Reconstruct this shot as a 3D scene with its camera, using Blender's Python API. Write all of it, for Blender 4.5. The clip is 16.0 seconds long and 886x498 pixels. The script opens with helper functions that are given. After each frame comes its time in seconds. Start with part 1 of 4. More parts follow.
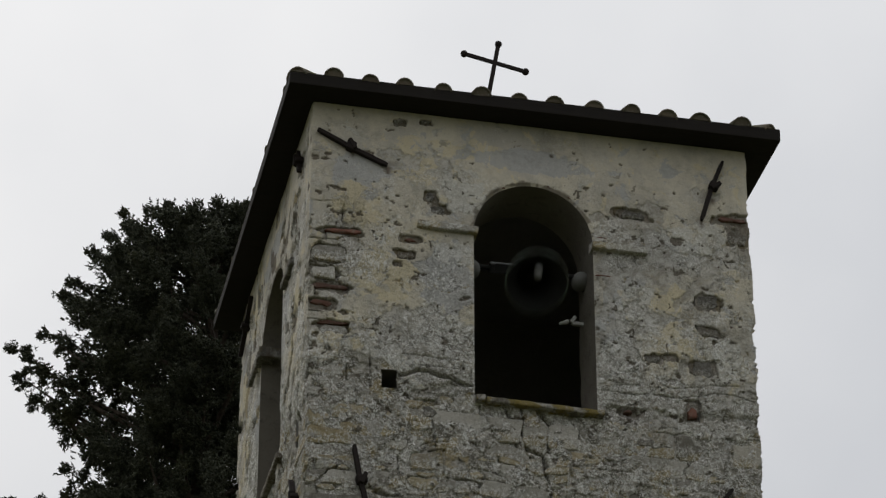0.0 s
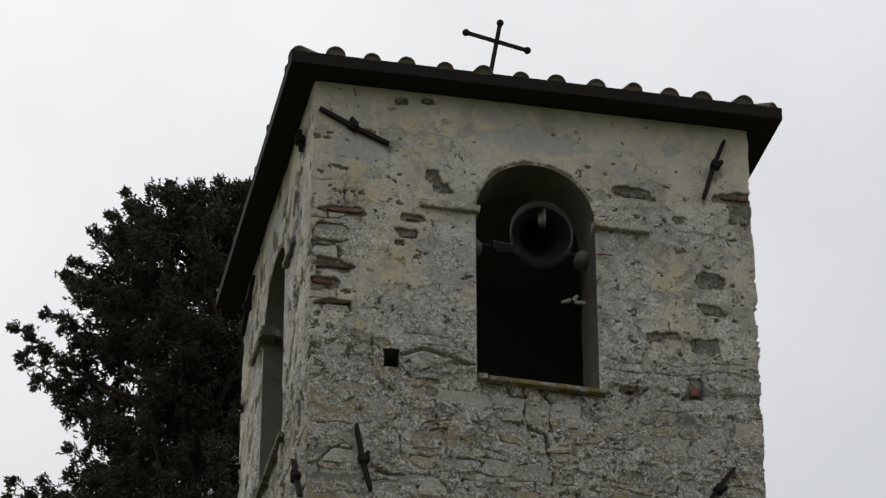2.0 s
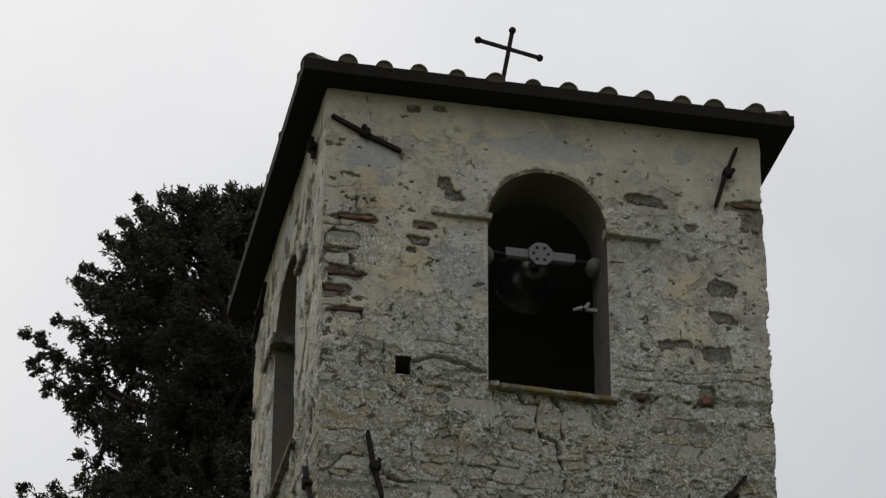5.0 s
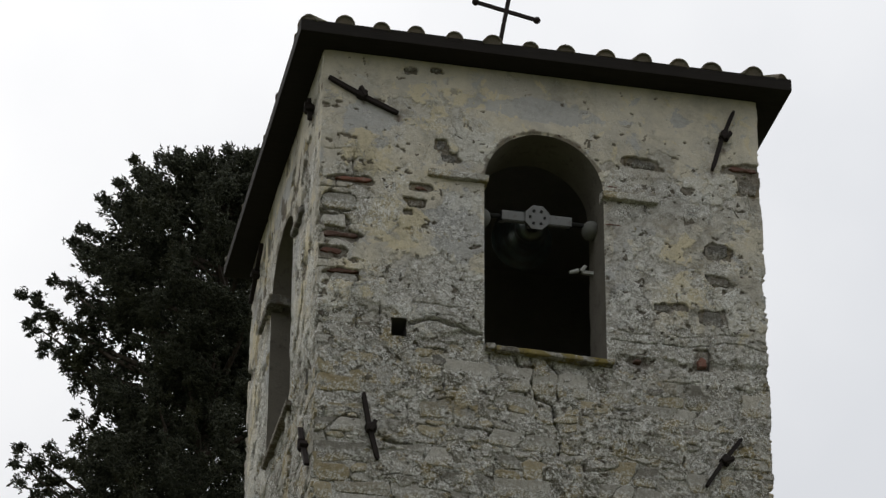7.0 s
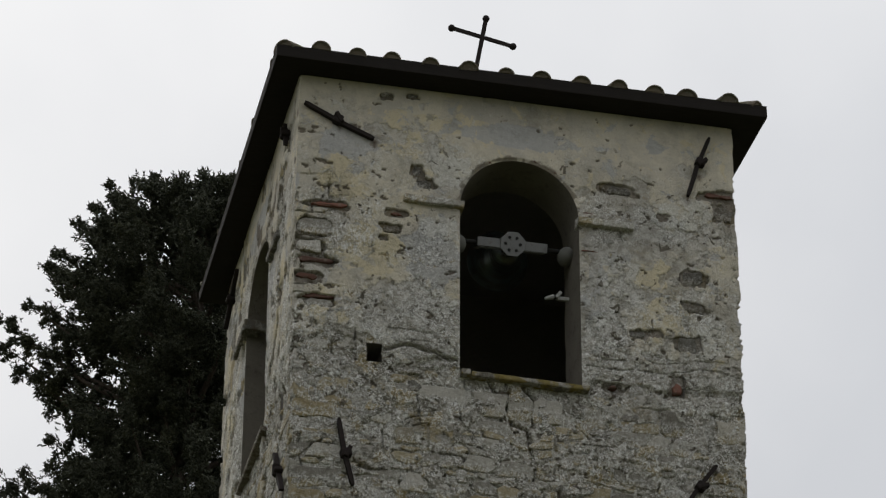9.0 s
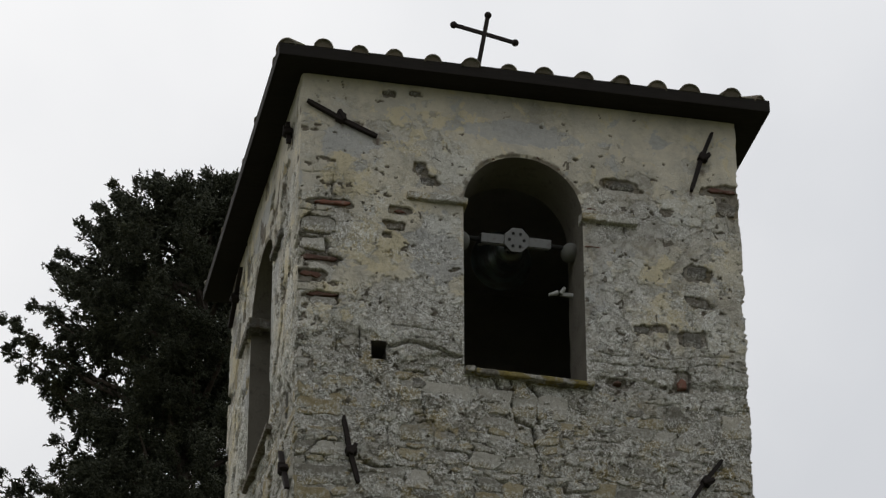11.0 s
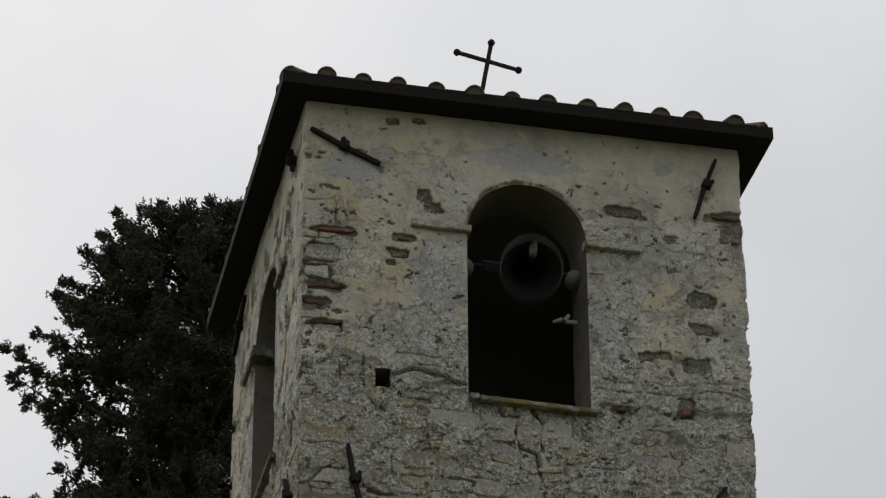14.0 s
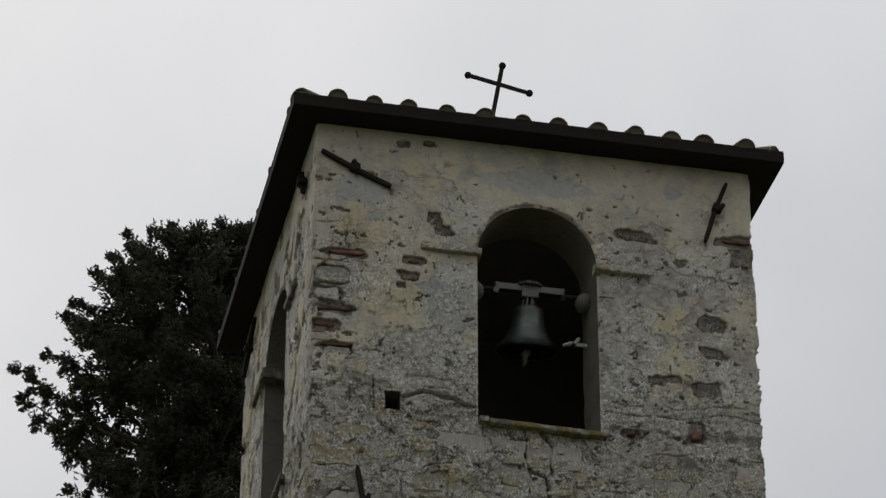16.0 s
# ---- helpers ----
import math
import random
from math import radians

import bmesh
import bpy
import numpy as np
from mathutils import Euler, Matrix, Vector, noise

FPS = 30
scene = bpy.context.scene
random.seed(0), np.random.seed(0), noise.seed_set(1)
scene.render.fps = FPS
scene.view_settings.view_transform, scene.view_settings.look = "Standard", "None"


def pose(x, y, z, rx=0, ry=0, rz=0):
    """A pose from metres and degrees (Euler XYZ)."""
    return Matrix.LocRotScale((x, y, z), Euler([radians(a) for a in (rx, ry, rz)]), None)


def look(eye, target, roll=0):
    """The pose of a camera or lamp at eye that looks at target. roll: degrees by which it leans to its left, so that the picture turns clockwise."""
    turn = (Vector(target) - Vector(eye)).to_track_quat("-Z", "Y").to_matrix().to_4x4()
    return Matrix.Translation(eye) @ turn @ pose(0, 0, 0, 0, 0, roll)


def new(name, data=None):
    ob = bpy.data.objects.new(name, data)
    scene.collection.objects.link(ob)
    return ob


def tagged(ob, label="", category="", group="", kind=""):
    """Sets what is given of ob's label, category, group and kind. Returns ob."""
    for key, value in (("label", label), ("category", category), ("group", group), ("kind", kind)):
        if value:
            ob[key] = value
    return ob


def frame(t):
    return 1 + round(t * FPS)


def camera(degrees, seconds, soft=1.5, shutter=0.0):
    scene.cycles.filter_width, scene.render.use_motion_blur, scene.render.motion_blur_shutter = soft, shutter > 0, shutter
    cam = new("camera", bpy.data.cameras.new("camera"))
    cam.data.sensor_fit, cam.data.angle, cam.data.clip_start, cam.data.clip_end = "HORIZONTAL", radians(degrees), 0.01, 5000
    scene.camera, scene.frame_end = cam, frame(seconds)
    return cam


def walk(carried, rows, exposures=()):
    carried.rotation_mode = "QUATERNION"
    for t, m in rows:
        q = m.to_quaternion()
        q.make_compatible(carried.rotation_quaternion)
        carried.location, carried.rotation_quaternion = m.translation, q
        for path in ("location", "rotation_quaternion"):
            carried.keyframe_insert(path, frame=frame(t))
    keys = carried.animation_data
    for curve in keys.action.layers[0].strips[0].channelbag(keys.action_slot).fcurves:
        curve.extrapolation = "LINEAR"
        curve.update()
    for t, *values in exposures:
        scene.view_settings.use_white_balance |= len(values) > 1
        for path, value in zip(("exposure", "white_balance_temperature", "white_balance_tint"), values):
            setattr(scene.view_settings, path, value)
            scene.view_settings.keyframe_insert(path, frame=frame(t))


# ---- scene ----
# ---- camera: it stands on the ground before the tower and only turns ----
EYE = (-3.5007, -21.3057, 1.65)
cam = camera(16.108, 16.0, soft=1.3, shutter=1.0)
# seconds, yaw, pitch, roll in degrees
TURNS = [
    (0.0, -12.1567, 31.0595, -0.0165), (0.5, -12.1794, 30.9437, -0.0186), (1.0, -12.1340, 30.7062, -0.2047),
    (1.5, -12.1155, 30.6588, -0.1872), (2.0, -12.1136, 30.6734, -0.0618), (2.5, -12.0210, 30.6480, -0.1308),
    (3.0, -11.9911, 30.7440, 0.0043), (3.5, -11.9473, 30.9389, -0.0151), (6.0, -11.8119, 30.4909, 0.3242),
    (6.5, -11.8275, 30.2588, 0.2821), (7.0, -11.9417, 30.1144, 0.3873), (7.5, -12.0811, 30.0912, 0.5131),
    (8.0, -12.2231, 30.1341, 0.4646), (8.5, -12.3821, 30.4765, 0.2987), (8.7, -12.4443, 30.5898, 0.2977),
    (11.0, -12.3776, 30.5323, -0.1321), (11.5, -12.4007, 30.5254, -0.1892), (12.0, -12.3711, 30.5064, -0.2838),
    (12.5, -12.2985, 30.5955, -0.2657), (13.0, -12.2977, 30.7613, -0.1151), (13.5, -12.2974, 30.9495, -0.1674),
    (14.0, -12.2983, 31.0344, -0.2207), (14.5, -12.1869, 31.1417, -0.1493), (15.0, -12.0798, 31.2595, -0.1390),
    (15.5, -12.0354, 31.2971, -0.1246), (16.0, -12.0788, 31.4504, 0.1228),
]
EXPOSURES = [(0.0, -0.08), (0.5, -0.07), (1.5, 0.02), (2.5, 0.0), (3.5, -0.11), (6.0, 0.0), (6.5, 0.12), (7.0, 0.18), (8.0, 0.1), (8.5, -0.02), (11.0, 0.03), (12.0, 0.02), (13.0, -0.08), (14.5, -0.17), (16.0, -0.24)]
walk(cam, [(t, pose(*EYE) @ pose(0, 0, 0, 0, 0, yaw) @ pose(0, 0, 0, 90 + pitch) @ pose(0, 0, 0, 0, 0, roll))
           for t, yaw, pitch, roll in TURNS], EXPOSURES)

# ---- world: bright overcast sky, weak wide sun behind the cloud ----
SUN_EL, SUN_AZ = 50.0, 330.0
CLOUD_DARK, CLOUD_LIGHT = (0.645, 0.65, 0.66), (0.86, 0.85, 0.835)
SKY_HORIZON, SKY_ZENITH = 0.54, 1.42


def build_world():
    world = bpy.data.worlds.new("overcast_sky")
    scene.world = world
    world.use_nodes = True
    nt = world.node_tree
    nt.nodes.clear()
    out = nt.nodes.new("ShaderNodeOutputWorld")
    add = nt.nodes.new("ShaderNodeAddShader")
    clear = nt.nodes.new("ShaderNodeBackground")
    cloud = nt.nodes.new("ShaderNodeBackground")
    sky = nt.nodes.new("ShaderNodeTexSky")
    sky.sky_type, sky.sun_disc = "NISHITA", False
    sky.sun_elevation, sky.sun_rotation = radians(SUN_EL), radians(SUN_AZ)
    clear.inputs["Strength"].default_value = 0.012
    co = nt.nodes.new("ShaderNodeTexCoord")
    nz = nt.nodes.new("ShaderNodeTexNoise")
    nz.inputs["Scale"].default_value, nz.inputs["Detail"].default_value = 7.0, 5.0
    nz.inputs["Roughness"].default_value = 0.45
    # the cloud is brightest towards the veiled sun
    dot = nt.nodes.new("ShaderNodeVectorMath")
    dot.operation = "DOT_PRODUCT"
    az, el = radians(SUN_AZ), radians(SUN_EL)
    dot.inputs[1].default_value = (math.sin(az) * math.cos(el), math.cos(az) * math.cos(el), math.sin(el))
    blend = nt.nodes.new("ShaderNodeMath")
    blend.operation = "MULTIPLY_ADD"
    blend.inputs[1].default_value = 0.25
    ramp = nt.nodes.new("ShaderNodeValToRGB")
    ramp.color_ramp.elements[0].position, ramp.color_ramp.elements[0].color = 0.85, (*CLOUD_DARK, 1)
    ramp.color_ramp.elements[1].position, ramp.color_ramp.elements[1].color = 1.0, (*CLOUD_LIGHT, 1)
    nt.links.new(co.outputs["Generated"], nz.inputs["Vector"])
    nt.links.new(co.outputs["Generated"], dot.inputs[0])
    nt.links.new(nz.outputs["Fac"], blend.inputs[0])
    nt.links.new(dot.outputs["Value"], blend.inputs[2])
    nt.links.new(blend.outputs[0], ramp.inputs["Fac"])
    # an overcast sky is darker at the horizon than overhead
    up = nt.nodes.new("ShaderNodeSeparateXYZ")
    high = nt.nodes.new("ShaderNodeMath")
    high.operation = "MAXIMUM"
    high.inputs[1].default_value = 0.0
    rise = nt.nodes.new("ShaderNodeMath")
    rise.operation = "MULTIPLY_ADD"
    rise.inputs[1].default_value, rise.inputs[2].default_value = SKY_ZENITH - SKY_HORIZON, SKY_HORIZON
    nt.links.new(co.outputs["Generated"], up.inputs[0])
    nt.links.new(up.outputs["Z"], high.inputs[0])
    nt.links.new(high.outputs[0], rise.inputs[0])
    nt.links.new(rise.outputs[0], cloud.inputs["Strength"])
    nt.links.new(ramp.outputs["Color"], cloud.inputs["Color"])
    nt.links.new(sky.outputs["Color"], clear.inputs["Color"])
    nt.links.new(clear.outputs[0], add.inputs[0])
    nt.links.new(cloud.outputs[0], add.inputs[1])
    nt.links.new(add.outputs[0], out.inputs["Surface"])


build_world()
sun = new("sun", bpy.data.lights.new("sun", "SUN"))
sun.data.energy, sun.data.angle, sun.data.color = 0.5, radians(25), (1.0, 0.96, 0.9)
# the sun stands at compass angle SUN_AZ, so its light comes down from there
az = radians(SUN_AZ)
sun_from = Vector((math.sin(az) * math.cos(radians(SUN_EL)), math.cos(az) * math.cos(radians(SUN_EL)), math.sin(radians(SUN_EL))))
sun.matrix_world = look(sun_from * 60, (0, 0, 0))


# ---- materials ----
class Nodes:
    """A short way to write a node material."""

    def __init__(self, name):
        self.mat = bpy.data.materials.new(name)
        self.mat.use_nodes = True
        self.nt = self.mat.node_tree
        self.bsdf = self.nt.nodes["Principled BSDF"]
        self.co = self.nt.nodes.new("ShaderNodeTexCoord").outputs["Object"]

    def put(self, socket, value):
        if isinstance(value, bpy.types.NodeSocket):
            self.nt.links.new(value, socket)
        elif isinstance(value, tuple) and len(value) == 3 and socket.type == "RGBA":
            socket.default_value = (*value, 1)
        else:
            socket.default_value = value

    def noise(self, scale, detail=4.0, rough=0.55, distort=0.0, stretch=None):
        n = self.nt.nodes.new("ShaderNodeTexNoise")
        vec = self.co
        if stretch:
            mp = self.nt.nodes.new("ShaderNodeMapping")
            mp.inputs["Scale"].default_value = stretch
            self.nt.links.new(self.co, mp.inputs["Vector"])
            vec = mp.outputs["Vector"]
        self.nt.links.new(vec, n.inputs["Vector"])
        for key, value in (("Scale", scale), ("Detail", detail), ("Roughness", rough), ("Distortion", distort)):
            n.inputs[key].default_value = value
        return n.outputs["Fac"]

    def step(self, value, lo, hi):
        n = self.nt.nodes.new("ShaderNodeMapRange")
        n.interpolation_type = "SMOOTHSTEP"
        self.put(n.inputs["Value"], value)
        n.inputs["From Min"].default_value, n.inputs["From Max"].default_value = lo, hi
        return n.outputs["Result"]

    def math(self, op, a, b=0.0):
        n = self.nt.nodes.new("ShaderNodeMath")
        n.operation = op
        self.put(n.inputs[0], a)
        self.put(n.inputs[1], b)
        return n.outputs[0]

    def mix(self, fac, a, b):
        n = self.nt.nodes.new("ShaderNodeMix")
        n.data_type = "RGBA"
        self.put(n.inputs[0], fac)
        self.put(n.inputs[6], a)
        self.put(n.inputs[7], b)
        return n.outputs[2]

    def attribute(self, name):
        n = self.nt.nodes.new("ShaderNodeAttribute")
        n.attribute_name = name
        return n.outputs["Fac"]

    def random(self):
        return self.nt.nodes.new("ShaderNodeObjectInfo").outputs["Random"]

    def island(self):
        return self.nt.nodes.new("ShaderNodeNewGeometry").outputs["Random Per Island"]

    def bump(self, height, strength, distance):
        n = self.nt.nodes.new("ShaderNodeBump")
        n.inputs["Strength"].default_value, n.inputs["Distance"].default_value = strength, distance
        self.put(n.inputs["Height"], height)
        self.nt.links.new(n.outputs["Normal"], self.bsdf.inputs["Normal"])

    def done(self, color, rough=0.9, metal=0.0, spec=0.3):
        self.put(self.bsdf.inputs["Base Color"], color)
        self.put(self.bsdf.inputs["Roughness"], rough)
        self.put(self.bsdf.inputs["Metallic"], metal)
        self.put(self.bsdf.inputs["Specular IOR Level"], spec)
        return self.mat


def lichen(m, color, age=1.0, crust=0.0):
    """Blots of white lichen that gather in drifts, ochre lichen, grey-black algae; age: how weathered, crust: where it is thick."""
    mottle = m.noise(15.0, 9.0, 0.74, 0.5)
    color = m.mix(m.math("MULTIPLY", m.math("MULTIPLY", m.step(mottle, 0.47, 0.38), 0.4), age), color, (0.10, 0.093, 0.075))
    drift = m.math("MULTIPLY", m.step(m.math("ADD", m.noise(2.3, 5.0, 0.6), m.math("MULTIPLY", crust, 0.16)), 0.44, 0.60), age)
    speck = m.math("MULTIPLY", m.step(m.noise(25.0, 4.0, 0.55, 0.9), 0.565, 0.59), drift)
    fine = m.math("MULTIPLY", m.step(m.noise(55.0, 3.0, 0.5, 1.0), 0.60, 0.63), drift)
    ochre = m.math("MULTIPLY", m.step(m.noise(5.5, 6.0, 0.65, 0.4), 0.62, 0.68), age)
    algae = m.math("MULTIPLY", m.step(m.noise(5.0, 9.0, 0.76, 0.7), 0.53, 0.62), age)
    color = m.mix(m.math("MULTIPLY", algae, 0.32), color, (0.09, 0.086, 0.07))
    color = m.mix(m.math("MULTIPLY", ochre, 0.6), color, (0.30, 0.235, 0.09))
    color = m.mix(m.math("MULTIPLY", speck, 0.75), color, (0.70, 0.695, 0.66))
    # crusts grow outwards in thin curled rims
    ring = m.math("ABSOLUTE", m.math("SUBTRACT", m.noise(15.0, 3.5, 0.55, 1.4), 0.5))
    gap = m.math("MULTIPLY", m.step(m.math("ABSOLUTE", m.math("SUBTRACT", ring, 0.06)), 0.026, 0.008), m.math("MULTIPLY", drift, m.step(m.noise(7.0, 4.0, 0.6), 0.46, 0.58)))
    color = m.mix(m.math("MULTIPLY", gap, 0.6), color, (0.10, 0.09, 0.07))
    rim = m.math("MULTIPLY", m.step(ring, 0.030, 0.012), m.math("MULTIPLY", drift, m.step(m.noise(6.0, 5.0, 0.65), 0.40, 0.52)))
    color = m.mix(m.math("MULTIPLY", rim, 0.95), color, (0.78, 0.775, 0.74))
    return m.mix(m.math("MULTIPLY", fine, 0.9), color, (0.8, 0.8, 0.77))


def wall_material(name="weathered_plaster"):
    m = Nodes(name)
    bare, age = m.attribute("bare"), m.attribute("age")
    tint, wash, crust = m.attribute("ochre"), m.attribute("grey"), m.attribute("crust")
    tone = m.noise(1.5, 6.0, 0.62, 0.3)
    plaster = m.mix(m.step(tone, 0.4, 0.6), (0.46, 0.43, 0.365), (0.60, 0.55, 0.44))
    ochre = m.step(m.math("ADD", m.noise(5.2, 8.0, 0.68, 0.6), m.math("MULTIPLY", tint, 0.13)), 0.57, 0.61)
    plaster = m.mix(m.math("MULTIPLY", ochre, 0.8), plaster, (0.61, 0.535, 0.36))
    grey = m.step(m.math("ADD", m.noise(4.4, 8.0, 0.68, 0.5), m.math("MULTIPLY", wash, 0.25)), 0.58, 0.62)
    plaster = m.mix(m.math("MULTIPLY", grey, 0.8), plaster, (0.42, 0.42, 0.415))
    pale = m.step(m.math("ADD", m.noise(6.1, 8.0, 0.72, 0.8), m.math("MULTIPLY", crust, 0.16)), 0.60, 0.625)
    plaster = m.mix(m.math("MULTIPLY", pale, 0.7), plaster, (0.58, 0.565, 0.51))
    dirt = m.math("MULTIPLY", m.step(m.noise(1.7, 9.0, 0.76, 0.5), 0.5, 0.64), 0.42)
    plaster = m.mix(dirt, plaster, (0.18, 0.165, 0.13))
    streak = m.math("MULTIPLY", m.step(m.noise(6.0, 5.0, 0.6, 0.2, (1, 1, 0.16)), 0.52, 0.72), 0.3)
    plaster = m.mix(streak, plaster, (0.26, 0.24, 0.2))
    stone = m.mix(m.step(m.noise(5.0, 8.0, 0.72, 0.6), 0.43, 0.57), (0.19, 0.175, 0.14), (0.46, 0.435, 0.38))
    warm = m.math("MULTIPLY", m.step(m.noise(3.6, 6.0, 0.62), 0.52, 0.58), 0.6)
    stone = m.mix(warm, stone, (0.38, 0.295, 0.13))
    base = m.mix(m.step(bare, 0.2, 0.5), plaster, stone)
    base = m.mix(m.math("MULTIPLY", m.math("SUBTRACT", 1.0, m.attribute("coat")), 0.75), base, m.mix(m.step(m.noise(7.0, 7.0, 0.72, 0.4), 0.38, 0.62), (0.27, 0.25, 0.21), (0.54, 0.52, 0.475)))
    base = m.mix(m.math("MULTIPLY", m.attribute("rust"), 0.75), base, (0.085, 0.05, 0.033))
    color = lichen(m, base, age, crust)
    color = m.mix(m.math("MULTIPLY", m.attribute("pit"), 0.85), color, m.mix(m.noise(20.0, 5.0, 0.6), (0.075, 0.06, 0.046), (0.21, 0.175, 0.135)))
    chip = m.math("MULTIPLY", m.step(m.noise(8.0, 5.0, 0.6, 0.6), 0.645, 0.66), m.step(age, 0.1, 0.4))
    color = m.mix(m.math("MULTIPLY", chip, 0.85), color, (0.115, 0.098, 0.075))
    crack = m.math("MULTIPLY", m.math("MULTIPLY", m.step(m.noise(9.0, 9.0, 0.78, 1.2), 0.385, 0.355), 0.8), age)
    color = m.mix(crack, color, (0.055, 0.05, 0.042))
    fine = m.math("ADD", m.noise(26.0, 9.0, 0.76, 0.5), m.math("MULTIPLY", m.noise(95.0, 5.0, 0.65), 0.35))
    layers = m.math("ADD", m.math("MULTIPLY", pale, 0.35), m.math("MULTIPLY", grey, -0.25))
    fine = m.math("ADD", fine, m.math("SUBTRACT", layers, m.math("ADD", m.math("MULTIPLY", crack, 0.5), m.math("MULTIPLY", chip, 0.7))))
    m.bump(m.math("MULTIPLY", fine, m.math("ADD", m.math("MULTIPLY", age, 0.7), 0.3)), 1.0, 0.02)
    return m.done(color, 0.95, 0.0, 0.15)


def stone_material(name, low, high, warm, islands=False, age=0.75):
    m = Nodes(name)
    rnd = m.island() if islands else m.random()
    base = m.mix(rnd, low, high)
    ruddy = m.step(m.math("FRACT", m.math("MULTIPLY", rnd, 7.13)), 0.74, 0.80)
    base = m.mix(m.math("MULTIPLY", ruddy, 0.55), base, warm)
    base = m.mix(m.math("MULTIPLY", m.step(m.noise(2.6, 3.0), 0.53, 0.6), 0.65), base, warm)
    base = m.mix(m.math("MULTIPLY", m.step(m.noise(9.0, 8.0, 0.72, 0.5), 0.5, 0.6), 0.4), base, (0.46, 0.45, 0.4))
    color = lichen(m, base, age, 0.3)
    m.bump(m.math("ADD", m.noise(26.0, 8.0, 0.75, 0.4), m.math("MULTIPLY", m.noise(95.0, 5.0, 0.65), 0.5)), 1.0, 0.02)
    return m.done(color, 0.93, 0.0, 0.2)


def brick_material():
    m = Nodes("old_brick")
    base = m.mix(m.random(), (0.10, 0.06, 0.048), (0.20, 0.095, 0.07))
    base = m.mix(m.math("MULTIPLY", m.step(m.noise(20.0, 5.0, 0.6), 0.5, 0.7), 0.7), base, (0.2, 0.16, 0.13))
    m.bump(m.noise(70.0, 5.0, 0.65), 0.6, 0.006)
    return m.done(base, 0.92, 0.0, 0.2)


def sill_material():
    m = Nodes("lichened_sill_stone")
    base = m.mix(m.step(m.noise(9.0, 6.0, 0.7), 0.4, 0.6), (0.11, 0.098, 0.08), (0.33, 0.315, 0.285))
    yellow = m.step(m.noise(5.5, 6.0, 0.65, 0.5), 0.46, 0.54)
    base = m.mix(m.math("MULTIPLY", yellow, 0.85), base, m.mix(m.noise(14.0, 4.0), (0.11, 0.088, 0.022), (0.25, 0.185, 0.035)))
    base = m.mix(m.math("MULTIPLY", m.step(m.noise(30.0, 4.0, 0.6), 0.54, 0.62), 0.6), base, (0.06, 0.055, 0.04))
    m.bump(m.noise(50.0, 6.0, 0.7), 0.6, 0.008)
    return m.done(base, 0.9, 0.0, 0.2)


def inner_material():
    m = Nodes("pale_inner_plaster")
    # tone raised to lift the black of the unlit belfry
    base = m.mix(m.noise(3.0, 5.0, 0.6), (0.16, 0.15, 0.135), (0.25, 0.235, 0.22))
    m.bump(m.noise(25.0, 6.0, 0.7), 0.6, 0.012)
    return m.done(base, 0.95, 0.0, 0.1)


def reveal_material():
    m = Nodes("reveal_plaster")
    # less than half as bright as the plaster of the outer wall
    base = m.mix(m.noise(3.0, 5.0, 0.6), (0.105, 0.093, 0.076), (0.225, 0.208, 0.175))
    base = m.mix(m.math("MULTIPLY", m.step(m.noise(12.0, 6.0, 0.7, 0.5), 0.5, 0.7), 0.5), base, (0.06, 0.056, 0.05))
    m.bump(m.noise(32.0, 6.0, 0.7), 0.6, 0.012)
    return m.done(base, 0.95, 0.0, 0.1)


def tile_material():
    m = Nodes("mossy_terracotta")
    base = m.mix(m.random(), (0.125, 0.105, 0.082), (0.2, 0.165, 0.125))
    base = m.mix(m.step(m.noise(9.0, 5.0, 0.65), 0.42, 0.6), base, (0.13, 0.13, 0.10))
    base = m.mix(m.math("MULTIPLY", m.step(m.noise(6.0, 4.0, 0.6), 0.5, 0.66), 0.8), base, (0.13, 0.135, 0.05))
    base = m.mix(m.math("MULTIPLY", m.step(m.noise(55.0, 5.0, 0.6), 0.56, 0.66), 0.6), base, (0.36, 0.36, 0.33))
    m.bump(m.noise(60.0, 6.0, 0.7), 0.6, 0.008)
    return m.done(base, 0.93, 0.0, 0.2)


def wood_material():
    m = Nodes("near_black_eave_wood")
    # nearly black all over, fascia and soffit alike
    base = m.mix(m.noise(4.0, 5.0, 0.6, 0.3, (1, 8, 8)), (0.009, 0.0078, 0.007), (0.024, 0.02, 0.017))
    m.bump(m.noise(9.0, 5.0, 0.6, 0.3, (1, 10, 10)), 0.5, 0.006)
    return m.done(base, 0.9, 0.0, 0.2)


def iron_material():
    m = Nodes("rusted_iron")
    base = m.mix(m.noise(25.0, 6.0, 0.65), (0.012, 0.010, 0.010), (0.03, 0.022, 0.019))
    m.bump(m.noise(90.0, 5.0, 0.65), 0.5, 0.003)
    return m.done(base, 0.85, 0.0, 0.2)


def bronze_material():
    m = Nodes("patinated_bronze")
    patina = m.step(m.noise(7.0, 5.0, 0.6, 0.3, (1, 1, 3)), 0.4, 0.62)
    base = m.mix(patina, (0.09, 0.088, 0.078), (0.12, 0.15, 0.138))
    m.bump(m.noise(60.0, 4.0, 0.6), 0.2, 0.003)
    return m.done(base, 0.42, 0.85, 0.4)


def steel_material():
    m = Nodes("galvanised_steel")
    base = m.mix(m.noise(14.0, 5.0, 0.6), (0.14, 0.142, 0.145), (0.22, 0.22, 0.22))
    base = m.mix(m.math("MULTIPLY", m.step(m.noise(30.0, 5.0, 0.6), 0.55, 0.7), 0.5), base, (0.09, 0.07, 0.06))
    return m.done(base, 0.65, 0.1, 0.4)


